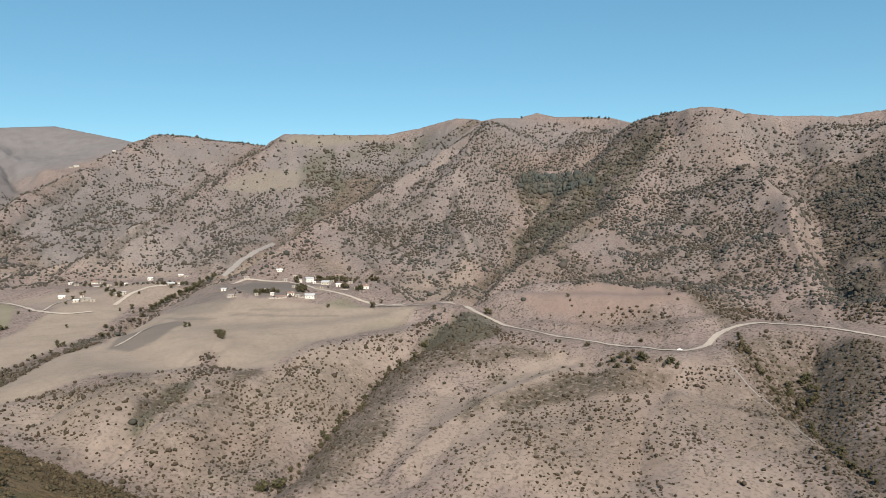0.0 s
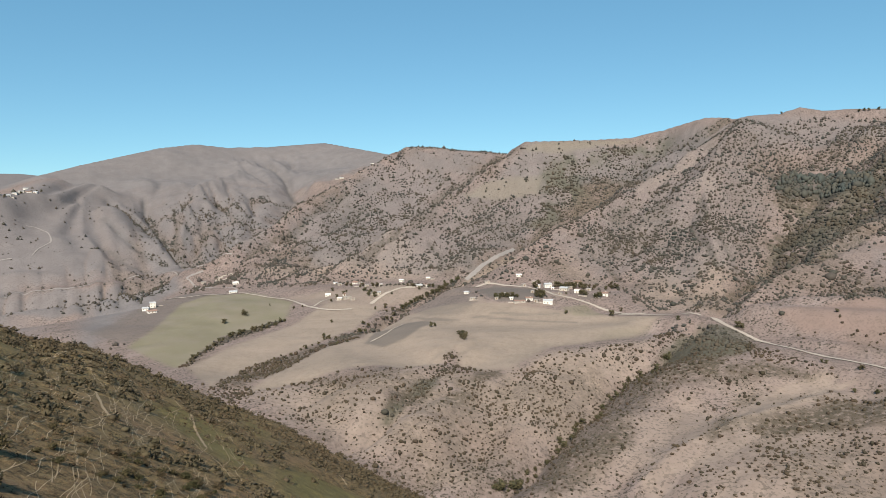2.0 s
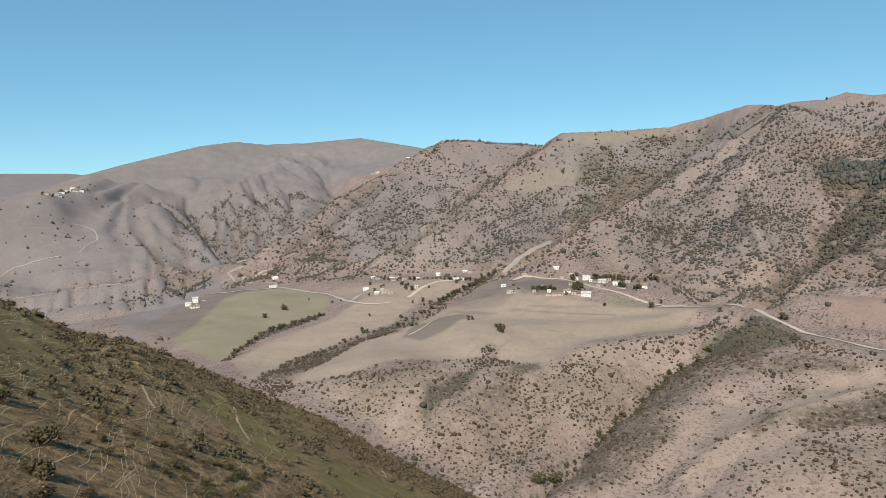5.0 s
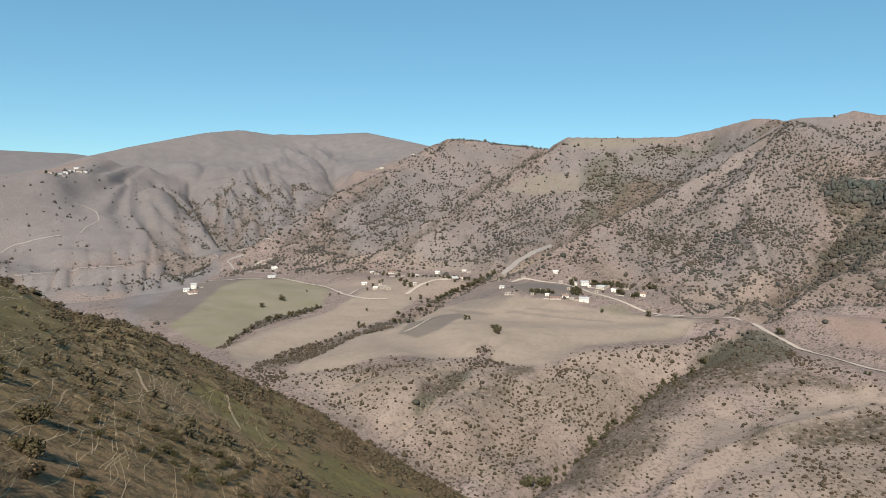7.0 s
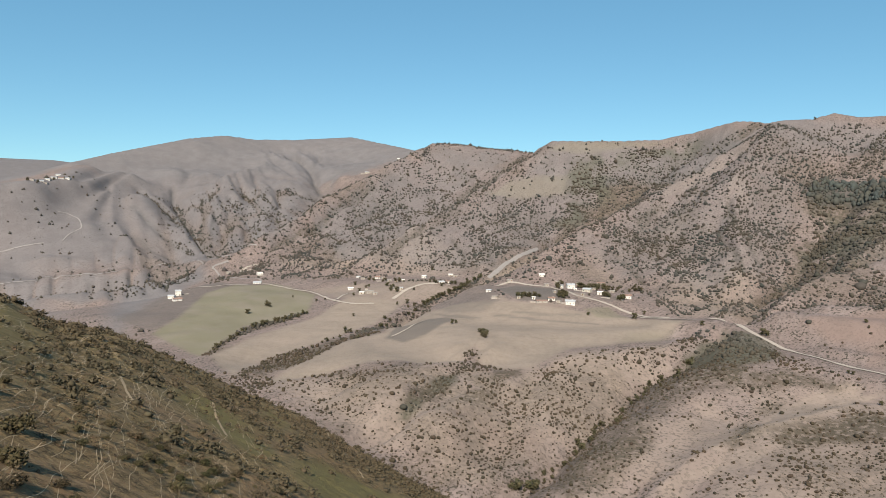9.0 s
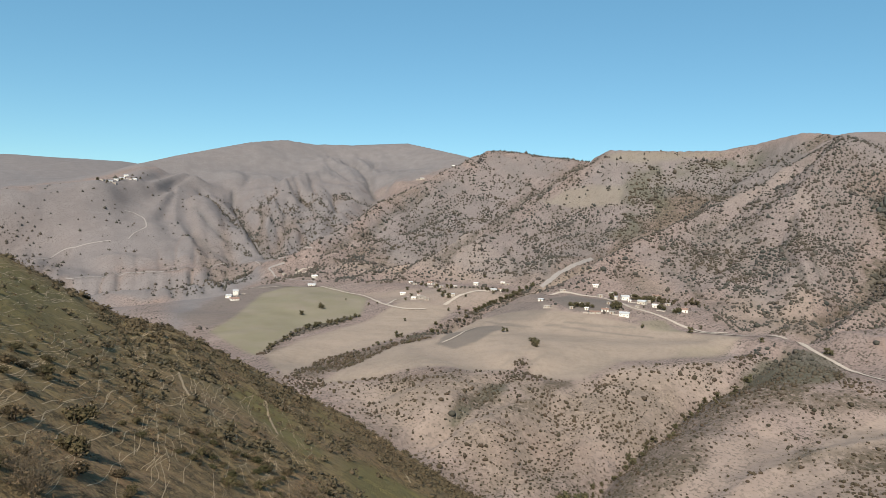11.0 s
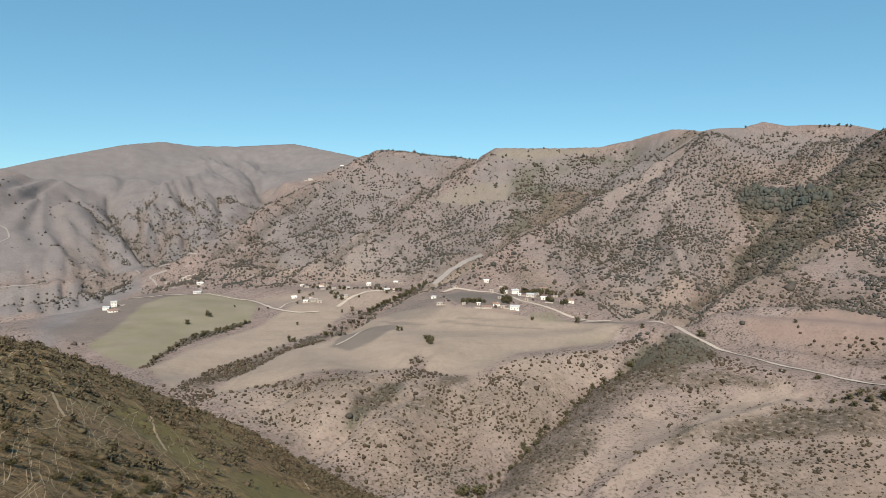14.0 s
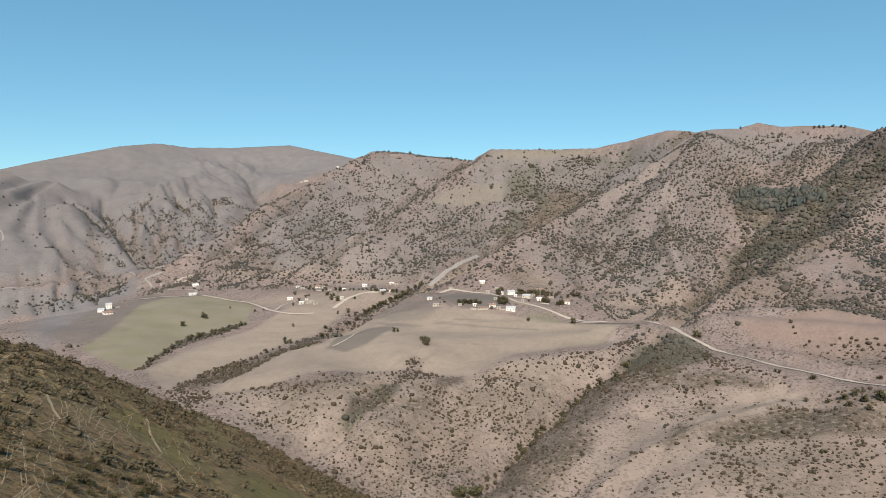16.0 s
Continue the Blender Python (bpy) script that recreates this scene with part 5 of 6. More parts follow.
GREY_ROAD = plain("grey_road", (0.205, 0.193, 0.183), (0.172, 0.16, 0.149), 0.3, 0.95, 0.05)
ROAD = plain("road_gravel", (0.295, 0.265, 0.228), (0.257, 0.227, 0.194), 0.3, 0.95, 0.05)
TROD = plain("trodden_earth", (0.361, 0.271, 0.17), (0.287, 0.213, 0.129), 1.0, 0.95)
WHITE_WALL = plain("whitewash", (0.538, 0.53, 0.492), (0.427, 0.414, 0.372), 0.8)
CREAM_WALL = plain("cream_plaster", (0.407, 0.38, 0.32), (0.341, 0.317, 0.267), 0.8)
MUD_WALL = plain("mud_wall", (0.319, 0.292, 0.258), (0.233, 0.212, 0.182), 0.8)
TIN_ROOF = plain("tin_roof", (0.361, 0.384, 0.396), (0.289, 0.299, 0.306), 0.7, 0.5)
WHITE_ROOF = plain("white_roof", (0.648, 0.639, 0.612), (0.54, 0.522, 0.486), 0.7, 0.6)
RUST_ROOF = plain("rusty_roof", (0.223, 0.139, 0.105), (0.171, 0.119, 0.0971), 0.9, 0.7)
EARTH_ROOF = plain("earth_roof", (0.314, 0.294, 0.261), (0.255, 0.239, 0.212), 0.6)
WOOD = plain("door_wood", (0.16, 0.1, 0.06), (0.11, 0.07, 0.045), 3.0)
FRAME = plain("window_frame", (0.328, 0.295, 0.257), (0.279, 0.246, 0.216), 2.0)
GLASS, _n, _l, _b = material("window_glass", 0.08)
_b.inputs["Base Color"].default_value = (0.03, 0.035, 0.04, 1)
_b.inputs["Specular IOR Level"].default_value = 0.6
CAR_PAINT = plain("white_paint", (0.8, 0.8, 0.8), (0.74, 0.74, 0.74), 1.0, 0.3)
RUBBER = plain("rubber", (0.03, 0.03, 0.03), (0.04, 0.04, 0.04), 3.0)


tree_models()
# ---- roads ----
road("road", 6, "pale gravel road cut along the hillside", (213, 847), (241, 832), (270, 819), (311, 821), (311, 768), (312, 735), (320, 706), (335, 654), (353, 617), (374, 588), (392, 558), (407, 528), (417, 514), (434, 512), (455, 524), (473, 532), (496, 535), (521, 532), (537, 514), (552, 477), (555, 446), (558, 433), (569, 406))
road("village_road", 5, "pale dirt road through the village", (61, 1008), (80, 1022), (105, 1013), (141, 996), (151, 945), (158, 915), (176, 904), (191, 892), (218, 867), (234, 845), (256, 840))
road("hamlet_track", 5, "pale dirt track between the houses", (-85, 988), (-78, 1003), (-65, 1023), (-45, 1035), (-24, 1037))
road("hamlet_track", 4, "pale dirt track past the hamlet", (-474, 1200), (-397, 1098), (-349, 1123), (-311, 1136), (-248, 1088), (-213, 1067), (-186, 1019), (-147, 959), (-108, 960))
road("hamlet_track", 4, "pale dirt track looping through the hamlet", (-190, 1029), (-167, 990), (-158, 1026), (-136, 1043))
road("valley_road", 3.5, "grey road along the foot of the mountain", (-859, 1314), (-802, 1333), (-742, 1350), (-669, 1392), (-616, 1493), (-542, 1495), (-451, 1405), (-389, 1392), mat=GREY_ROAD)
road("valley_road", 3.5, "pale road climbing out of the valley", (-973, 1376), (-970, 1462), (-939, 1483), (-886, 1515), mat=GREY_ROAD)
road("mountain_track", 3, "pale track winding up the mountain", (-947, 1676), (-927, 1687), (-890, 1662), (-855, 1612), (-856, 1595), (-861, 1569), (-857, 1537), mat=GREY_ROAD)
road("farm_track", 3.5, "pale track round the small farm", (-313, 1144), (-327, 1180), (-372, 1193), (-435, 1299), (-449, 1310), (-446, 1322), (-430, 1343), mat=GREY_ROAD)
road("gravel_wash", 6, "pale gravel fan washed down the ravine", (149, 1271), (121, 1209), (96, 1172), (70, 1126), (54, 1099), mat=GREY_ROAD)
road("gully_track", 1.1, "narrow bare track along the edge of the gully", (425, 465), (422, 443), (424, 421), (406, 383), (394, 357), mat=GREY_ROAD)
road("field_track", 2.5, "narrow bare track beside a ploughed field", (-67, 765), (-52, 783), (-35, 831))

# ---- houses ----
house(48, 960, -26, 6.9, 5.5, 3.8, "white", "whitewashed village house with a pale metal roof")
house(94, 908, -21, 8.8, 7.0, 4.4, "stone", "low mud and stone house with a flat roof")
house(109, 882, 10, 14.2, 9.0, 2.8, "shed", "long low barn with a rusty roof")
house(123, 891, -3, 8.6, 6.9, 3.6, "white", "whitewashed village house with a pale metal roof")
house(131, 883, -31, 5.7, 4.6, 2.9, "stone", "low mud and stone house with a flat roof")
house(145, 879, -13, 11.4, 9.0, 5.7, "white", "whitewashed village house with a pale metal roof")
house(149, 1022, -9, 7.4, 5.9, 3.3, "stone", "low mud and stone house with a flat roof")
house(152, 1000, -28, 4.9, 3.9, 4.9, "white", "whitewashed village house with a pale metal roof")
house(165, 1002, 4, 10.6, 8.4, 6.5, "white", "whitewashed village house with a pale metal roof")
house(181, 961, -32, 11.0, 8.8, 5.5, "white", "whitewashed village house with a pale metal roof")
house(193, 936, -18, 6.9, 5.5, 4.6, "white", "whitewashed village house with a pale metal roof")
house(211, 1019, -11, 10.8, 8.7, 2.5, "shed", "long low barn with a rusty roof")
house(225, 920, -18, 10.6, 8.5, 5.3, "white", "whitewashed village house with a pale metal roof")
house(129, 1042, -2, 7.5, 6.0, 2.5, "white", "whitewashed village house with a pale metal roof")
house(81, 1027, 9, 7.4, 5.9, 2.5, "stone", "low mud and stone house with a flat roof")
house(132, 1010, 18, 5.7, 4.6, 3.3, "stone", "low mud and stone house with a flat roof")
house(53, 904, -15, 7.3, 5.8, 2.2, "stone", "low mud and stone house with a flat roof")
house(179, 1019, -2, 6.6, 5.3, 2.5, "stone", "low mud and stone house with a flat roof")
house(82, 894, 6, 4.3, 3.5, 2.2, "stone", "low mud and stone house with a flat roof")
house(101, 892, -18, 4.3, 3.5, 2.2, "white", "whitewashed village house with a pale metal roof")
house(168, 920, -38, 4.5, 3.6, 2.2, "stone", "low mud and stone house with a flat roof")
house(194, 986, 15, 4.8, 3.9, 2.4, "stone", "low mud and stone house with a flat roof")
house(217, 971, -24, 6.4, 5.1, 2.4, "stone", "low mud and stone house with a flat roof")
house(212, 915, -23, 4.5, 3.6, 2.3, "stone", "low mud and stone house with a flat roof")
house(132, 928, 14, 3.7, 3.0, 2.2, "stone", "low mud and stone house with a flat roof")
house(167, 975, -5, 4.0, 3.2, 2.4, "white", "whitewashed village house with a pale metal roof")
house(-156, 1069, 7, 7.8, 6.2, 3.5, "white", "whitewashed hamlet house with a pale metal roof")
house(-148, 1146, 23, 6.5, 5.2, 2.8, "stone", "low mud and stone house with a flat roof")
house(-124, 1161, -20, 9.3, 7.5, 3.7, "white", "whitewashed hamlet house with a pale metal roof")
house(-99, 1085, 17, 6.1, 4.9, 2.6, "stone", "low mud and stone house with a flat roof")
house(-87, 1076, -2, 6.9, 5.5, 2.6, "stone", "low mud and stone house with a flat roof")
house(-48, 1152, -21, 7.4, 5.9, 4.6, "white", "whitewashed hamlet house with a pale metal roof")
house(-18, 1043, 10, 8.3, 6.7, 3.3, "white", "whitewashed hamlet house with a pale metal roof")
house(-121, 1013, 31, 10.6, 8.5, 4.1, "stone", "low mud and stone house with a flat roof")
house(-131, 1010, -9, 6.5, 5.2, 3.3, "white", "whitewashed hamlet house with a pale metal roof")
house(-84, 1023, 12, 6.6, 5.3, 4.1, "stone", "low mud and stone house with a flat roof")
house(-5, 1156, -11, 6.5, 5.2, 2.3, "white", "whitewashed hamlet house with a pale metal roof")
house(2, 1143, 13, 6.4, 5.1, 2.3, "stone", "low mud and stone house with a flat roof")
house(-112, 1004, 19, 6.5, 5.2, 2.4, "stone", "low mud and stone house with a flat roof")
house(-158, 1170, -8, 5.7, 4.5, 2.4, "white", "whitewashed hamlet house with a pale metal roof")
house(-116, 1154, 24, 5.6, 4.5, 2.3, "stone", "low mud and stone house with a flat roof")
house(-77, 1075, 13, 4.3, 3.4, 2.2, "white", "whitewashed hamlet house with a pale metal roof")
house(-76, 1023, 14, 4.9, 3.9, 2.5, "white", "whitewashed hamlet house with a pale metal roof")
house(-26, 1044, 19, 5.0, 4.0, 2.1, "stone", "low mud and stone house with a flat roof")
house(-9, 1051, -3, 5.0, 4.0, 2.5, "white", "whitewashed hamlet house with a pale metal roof")
house(-128, 1039, 22, 4.2, 3.4, 2.5, "white", "whitewashed hamlet house with a pale metal roof")
house(-416, 1300, 39, 6.5, 5.2, 4.4, "stone", "low stone farm building with a flat roof")
house(-391, 1323, -6, 9.9, 7.9, 3.3, "stone", "low stone farm building with a flat roof")
house(-332, 1206, 35, 9.0, 7.2, 4.0, "white", "pale farm building beside the green field")
house(-319, 1144, 10, 11.4, 9.0, 3.8, "white", "pale farm building beside the green field")
house(-403, 1029, 20, 8.0, 6.4, 8.9, "white", "pale farm building beside the green field")
house(-404, 1007, 2, 8.7, 7.0, 5.2, "white", "pale farm building beside the green field")
house(-390, 992, 33, 12.0, 9.0, 3.4, "white", "pale farm building beside the green field")
house(-1035, 1720, 19, 11.2, 9.0, 4.0, "stone", "small distant house on the mountain shoulder")
house(-1021, 1734, 51, 12.9, 9.0, 4.8, "white", "small distant house on the mountain shoulder")
house(-1020, 1763, 17, 11.4, 9.0, 4.9, "white", "small distant house on the mountain shoulder")
house(-1023, 1795, 33, 13.2, 9.0, 4.9, "white", "small distant house on the mountain shoulder")
house(-1069, 1898, 24, 12.2, 9.0, 6.1, "white", "small distant house on the mountain shoulder")
house(-1011, 1807, 36, 13.2, 9.0, 5.0, "white", "small distant house on the mountain shoulder")
house(-1001, 1818, 12, 13.3, 9.0, 5.0, "white", "small distant house on the mountain shoulder")
house(-1011, 1738, 12, 9.6, 7.7, 4.0, "stone", "small distant house on the mountain shoulder")
house(-287, 2312, 21, 13.0, 9.0, 5.6, "white", "small distant house on the mountain shoulder")
house(-301, 2307, 22, 11.2, 8.9, 3.7, "stone", "small distant house on the mountain shoulder")
house(-209, 2599, 8, 10.4, 8.3, 4.2, "white", "small distant house on the mountain shoulder")

# ---- trees ----
tree(146, 997, 9.7)
tree(139, 903, 10.2)
tree(103, 902, 6.5)
tree(96, 900, 6.5)
tree(81, 901, 4.3)
tree(87, 903, 5.1)
tree(181, 1004, 6.5)
tree(184, 997, 5.7)
tree(197, 990, 6.5)
tree(201, 989, 6.5)
tree(207, 988, 5.7)
tree(210, 979, 5.6)
tree(197, 921, 6.8)
tree(200, 917, 6.0)
tree(213, 905, 8.9)
tree(218, 910, 6.7)
tree(251, 982, 6.5)
tree(258, 981, 6.5)
tree(161, 845, 4.8)
tree(213, 833, 7.6)
tree(227, 985, 4.8)
tree(144, 907, 6.6)
tree(136, 909, 7.4)
tree(221, 988, 4.9)
tree(241, 975, 5.6)
tree(-152, 1089, 5.3)
tree(-134, 1120, 5.4)
tree(-126, 1109, 5.4)
tree(-106, 1095, 5.3)
tree(-89, 1074, 6.9)
tree(-82, 1071, 6.9)
tree(-37, 1207, 4.8)
tree(-27, 1039, 5.0)
tree(-18, 1031, 4.9)
tree(-3, 1049, 5.0)
tree(2, 1050, 5.9)
tree(20, 1104, 5.3)
tree(-91, 1025, 7.4)
tree(-81, 1014, 7.3)
tree(-64, 972, 6.3)
tree(-77, 966, 4.7)
tree(-53, 961, 5.4)
tree(-61, 955, 3.8)
tree(-86, 890, 5.0)
tree(-53, 932, 3.8)
tree(-1, 791, 5.7)
tree(3, 795, 4.5)
tree(32, 739, 6.0)
tree(36, 737, 4.8)
tree(28, 744, 4.2)
tree(-128, 905, 3.7)
tree(-129, 840, 4.8)
tree(-120, 821, 5.4)
tree(-140, 783, 5.1)
tree(369, 515, 8.2)
tree(371, 512, 6.2)
tree(385, 495, 7.6)
tree(362, 533, 5.2)
tree(359, 516, 6.1)
tree(353, 532, 4.7)
tree(320, 733, 7.7)
tree(323, 730, 5.8)
tree(406, 566, 3.9)
tree(353, 575, 4.9)
tree(274, 781, 5.3)
tree(399, 689, 3.8)
tree(331, 548, 4.2)
tree(333, 598, 3.3)
tree(335, 595, 3.3)
tree(389, 490, 4.1)
tree(342, 537, 4.7)
tree(348, 518, 4.6)
tree(354, 504, 4.5)
tree(794, 1591, 6.4)
tree(926, 1518, 6.4)
tree(938, 1519, 6.5)
tree(946, 1514, 6.5)
tree(964, 1510, 6.5)
tree(978, 1501, 6.5)
tree(982, 1493, 6.5)
tree(42, 1104, 4.9)
tree(43, 1103, 3.9)
tree(42, 1100, 4.7)
tree(39, 1098, 7.3)
tree(33, 1101, 4.0)
tree(33, 1096, 4.0)
tree(31, 1095, 7.5)
tree(26, 1090, 3.7)
tree(25, 1083, 5.0)
tree(20, 1062, 6.5)
tree(21, 1064, 4.9)
tree(17, 1055, 4.5)
tree(16, 1053, 7.0)
tree(11, 1047, 7.4)
tree(11, 1039, 6.2)
tree(8, 1038, 6.1)
tree(6, 1034, 5.0)
tree(2, 1030, 6.7)
tree(-0, 1027, 7.2)
tree(-4, 1022, 4.0)
tree(-6, 1021, 5.6)
tree(-5, 1021, 5.0)
tree(-8, 1018, 7.2)
tree(-13, 1014, 4.2)
tree(-13, 1011, 3.7)
tree(-17, 1008, 5.5)
tree(-15, 1008, 3.8)
tree(-20, 1003, 3.6)
tree(-21, 1002, 7.0)
tree(-24, 999, 6.0)
tree(-28, 995, 4.9)
tree(-30, 993, 6.0)
tree(-31, 990, 3.9)
tree(-32, 989, 4.2)
tree(-35, 985, 4.7)
tree(-36, 983, 6.9)
tree(-41, 977, 6.5)
tree(-40, 977, 6.1)
tree(-44, 966, 3.5)
tree(-51, 942, 5.4)
tree(-59, 927, 4.6)
tree(-80, 890, 4.1)
tree(-83, 879, 4.6)
tree(-89, 869, 5.4)
tree(-93, 802, 2.5)
tree(-93, 774, 2.7)
tree(-103, 769, 4.0)
tree(-191, 918, 4.2)
tree(-195, 915, 5.9)
tree(-201, 914, 3.5)
tree(-208, 904, 3.1)
tree(-206, 901, 5.3)
tree(-212, 889, 5.3)
tree(-215, 885, 4.5)
tree(-219, 883, 4.9)
tree(-219, 879, 4.8)
tree(-223, 879, 6.2)
tree(-230, 872, 3.3)
tree(-230, 863, 4.9)
tree(-231, 856, 6.2)
tree(-232, 851, 5.8)
tree(-238, 848, 5.4)
tree(-240, 840, 6.0)
tree(-243, 826, 3.5)
tree(-242, 821, 3.5)
tree(-245, 817, 5.2)
tree(-245, 802, 3.1)
tree(-246, 799, 4.7)
tree(-246, 787, 3.6)
tree(-248, 782, 5.3)
tree(-247, 771, 3.2)
tree(-251, 762, 4.0)
tree(-250, 755, 3.3)
tree(-252, 748, 2.8)
tree(-252, 746, 5.3)
tree(-251, 736, 2.8)
tree(-252, 728, 2.7)
tree(-111, 816, 3.3)
tree(-123, 824, 3.4)
tree(-126, 822, 4.3)
tree(-128, 798, 3.5)
tree(-135, 795, 2.6)
tree(-144, 793, 2.4)
tree(-145, 779, 2.5)
tree(-147, 768, 2.6)
tree(-152, 760, 3.4)
tree(-163, 763, 2.1)
tree(-168, 751, 2.4)
tree(-170, 745, 1.9)
tree(-172, 732, 3.5)
tree(-177, 717, 1.9)
tree(-179, 712, 3.3)
tree(-181, 691, 2.2)
tree(242, 716, 4.1)
tree(234, 709, 3.3)
tree(236, 708, 6.2)
tree(204, 640, 5.2)
tree(199, 624, 3.3)
tree(196, 626, 3.5)
tree(188, 636, 6.0)
tree(184, 633, 4.3)
tree(182, 619, 3.6)
tree(184, 662, 6.3)
tree(174, 637, 5.6)
tree(169, 625, 3.0)
tree(164, 626, 4.7)
tree(159, 634, 2.9)
tree(157, 620, 3.8)
tree(148, 613, 3.6)
tree(147, 611, 5.5)
tree(142, 595, 4.4)
tree(139, 594, 5.0)
tree(125, 558, 2.6)
tree(123, 580, 5.2)
tree(117, 573, 4.5)
tree(113, 568, 2.8)
tree(111, 549, 5.1)
tree(107, 539, 4.0)
tree(97, 543, 5.0)
tree(99, 535, 5.2)
tree(94, 532, 3.4)
tree(94, 530, 3.1)
tree(88, 520, 3.1)
tree(82, 510, 3.6)
tree(82, 512, 3.2)
tree(72, 502, 3.3)
tree(66, 497, 4.1)
tree(71, 496, 3.5)
tree(65, 490, 3.5)
tree(60, 484, 3.2)
tree(58, 478, 4.1)
tree(49, 468, 2.2)
tree(40, 467, 3.8)
tree(45, 467, 5.3)
tree(45, 467, 7.5)
tree(52, 472, 6.1)
tree(57, 475, 7.0)
tree(470, 509, 5.1)
tree(466, 502, 4.2)
tree(458, 491, 5.1)
tree(453, 488, 6.1)
tree(454, 481, 5.8)
tree(452, 476, 5.6)
tree(449, 470, 3.3)
tree(454, 469, 3.3)
tree(447, 462, 5.0)
tree(445, 458, 4.4)
tree(446, 455, 5.2)
tree(450, 453, 4.1)
tree(451, 452, 2.9)
tree(444, 444, 3.1)
tree(445, 442, 3.9)
tree(445, 438, 3.5)
tree(436, 429, 4.4)
tree(444, 425, 3.2)
tree(434, 421, 2.8)
tree(438, 419, 3.7)
tree(441, 415, 5.5)
tree(431, 409, 5.7)
tree(434, 403, 3.1)
tree(431, 394, 2.9)
tree(427, 390, 4.0)
tree(423, 385, 4.4)
tree(418, 381, 3.6)
tree(415, 373, 2.6)
tree(409, 369, 4.6)
tree(410, 364, 3.5)
tree(404, 352, 2.5)
tree(403, 353, 2.8)
tree(396, 341, 4.3)
tree(398, 339, 4.9)
tree(393, 335, 3.9)
tree(391, 332, 2.6)
tree(386, 325, 3.8)
tree(387, 322, 2.3)
tree(384, 319, 4.7)
tree(383, 312, 3.0)
tree(381, 311, 2.5)
tree(381, 306, 4.0)
tree(377, 298, 3.2)
tree(376, 297, 3.5)
tree(468, 450, 6.3)
tree(462, 442, 6.6)
tree(456, 438, 4.8)
tree(456, 437, 4.6)
tree(457, 427, 3.2)
tree(457, 428, 4.3)
tree(458, 426, 6.6)
tree(453, 422, 6.4)
tree(455, 417, 3.4)
tree(459, 417, 5.1)
tree(458, 418, 5.4)
tree(463, 418, 5.6)
tree(463, 416, 3.5)
tree(475, 428, 5.4)
tree(477, 437, 5.3)
tree(480, 437, 3.7)
tree(484, 447, 6.9)
tree(480, 448, 5.2)
tree(487, 450, 7.0)
tree(178, 1003, 8.0)
tree(184, 990, 5.8)
tree(191, 997, 8.0)
tree(195, 1000, 4.5)
tree(199, 997, 6.7)
tree(200, 1000, 4.7)
tree(205, 1000, 6.4)
tree(209, 990, 8.1)
tree(210, 991, 5.7)
tree(213, 990, 4.9)
tree(215, 985, 6.9)
tree(81, 904, 4.7)
tree(83, 902, 5.8)
tree(90, 901, 6.3)
tree(97, 901, 3.4)
tree(103, 902, 4.6)
tree(109, 901, 4.8)
tree(-1036, 1705, 8.1)
tree(-1014, 1709, 6.6)
tree(-1020, 1722, 5.9)
tree(-1015, 1768, 6.0)
tree(-1013, 1778, 7.8)
tree(-1006, 1811, 5.3)
tree(-1001, 1827, 4.4)
tree(-999, 1844, 6.6)
tree(-219, 873, 4.2)
tree(-209, 870, 4.2)
tree(-206, 887, 4.8)
tree(-197, 899, 4.6)
tree(-200, 901, 4.2)

tree(86, 896, 5)
tree(95, 905, 4)
tree(99, 895, 5)
tree(146, 999, 7)
tree(155, 1018, 6)
tree(134, 902, 7)
tree(139, 899, 6)
tree(147, 924, 4)
tree(183, 1005, 5)
tree(198, 1001, 6)
tree(197, 976, 4)
tree(196, 928, 5)
tree(201, 924, 4)
tree(223, 977, 4)
tree(230, 992, 4)
tree(221, 920, 5)
tree(214, 907, 7)
tree(210, 906, 6)
tree(250, 993, 4)
tree(256, 1002, 5)
tree(259, 993, 4)
tree(265, 975, 3)
tree(244, 990, 3)
tree(225, 1001, 3)
tree(176, 921, 3)
tree(-142, 1002, 4)
tree(-138, 1035, 5)
tree(-131, 1056, 5)
tree(-128, 1068, 4)
tree(-109, 1085, 5)
tree(-99, 1049, 6)
tree(-89, 1038, 5)
tree(-91, 1018, 5)
tree(-82, 1013, 4)
tree(-57, 1016, 4)
tree(-35, 1041, 5)
tree(-29, 1042, 4)
tree(-252, 953, 8)
tree(-249, 952, 6)
tree(-267, 912, 6)
tree(-194, 997, 4)
tree(-183, 1003, 3)
tree(-232, 1018, 3)
tree(231, 860, 5)
tree(31, 725, 6)
tree(33, 719, 5)
tree(29, 729, 4)

# ---- yard walls and the sheepfold ----
yard_wall(54, 900, 3, 11.6, 11.3)
yard_wall(87, 903, -14, 10.2, 8.5)
yard_wall(102, 880, 1, 12.8, 11.9)
yard_wall(138, 879, 3, 10.0, 7.3)
yard_wall(173, 969, 4, 12.6, 11.3)
yard_wall(195, 912, -18, 10.5, 7.7)
yard_wall(212, 907, -26, 9.0, 9.8)
yard_wall(-129, 1005, 16, 11.4, 12.4)
yard_wall(-114, 1108, 16, 12.5, 10.9)
yard_wall(-77, 1017, -5, 9.8, 9.0)
yard_wall(-12, 1042, -7, 11.7, 8.9)
yard_wall(-328, 1198, 17, 9.9, 9.2)
yard_wall(-396, 1036, 35, 10.7, 10.9)
sheepfold(-382, 1314, 16)


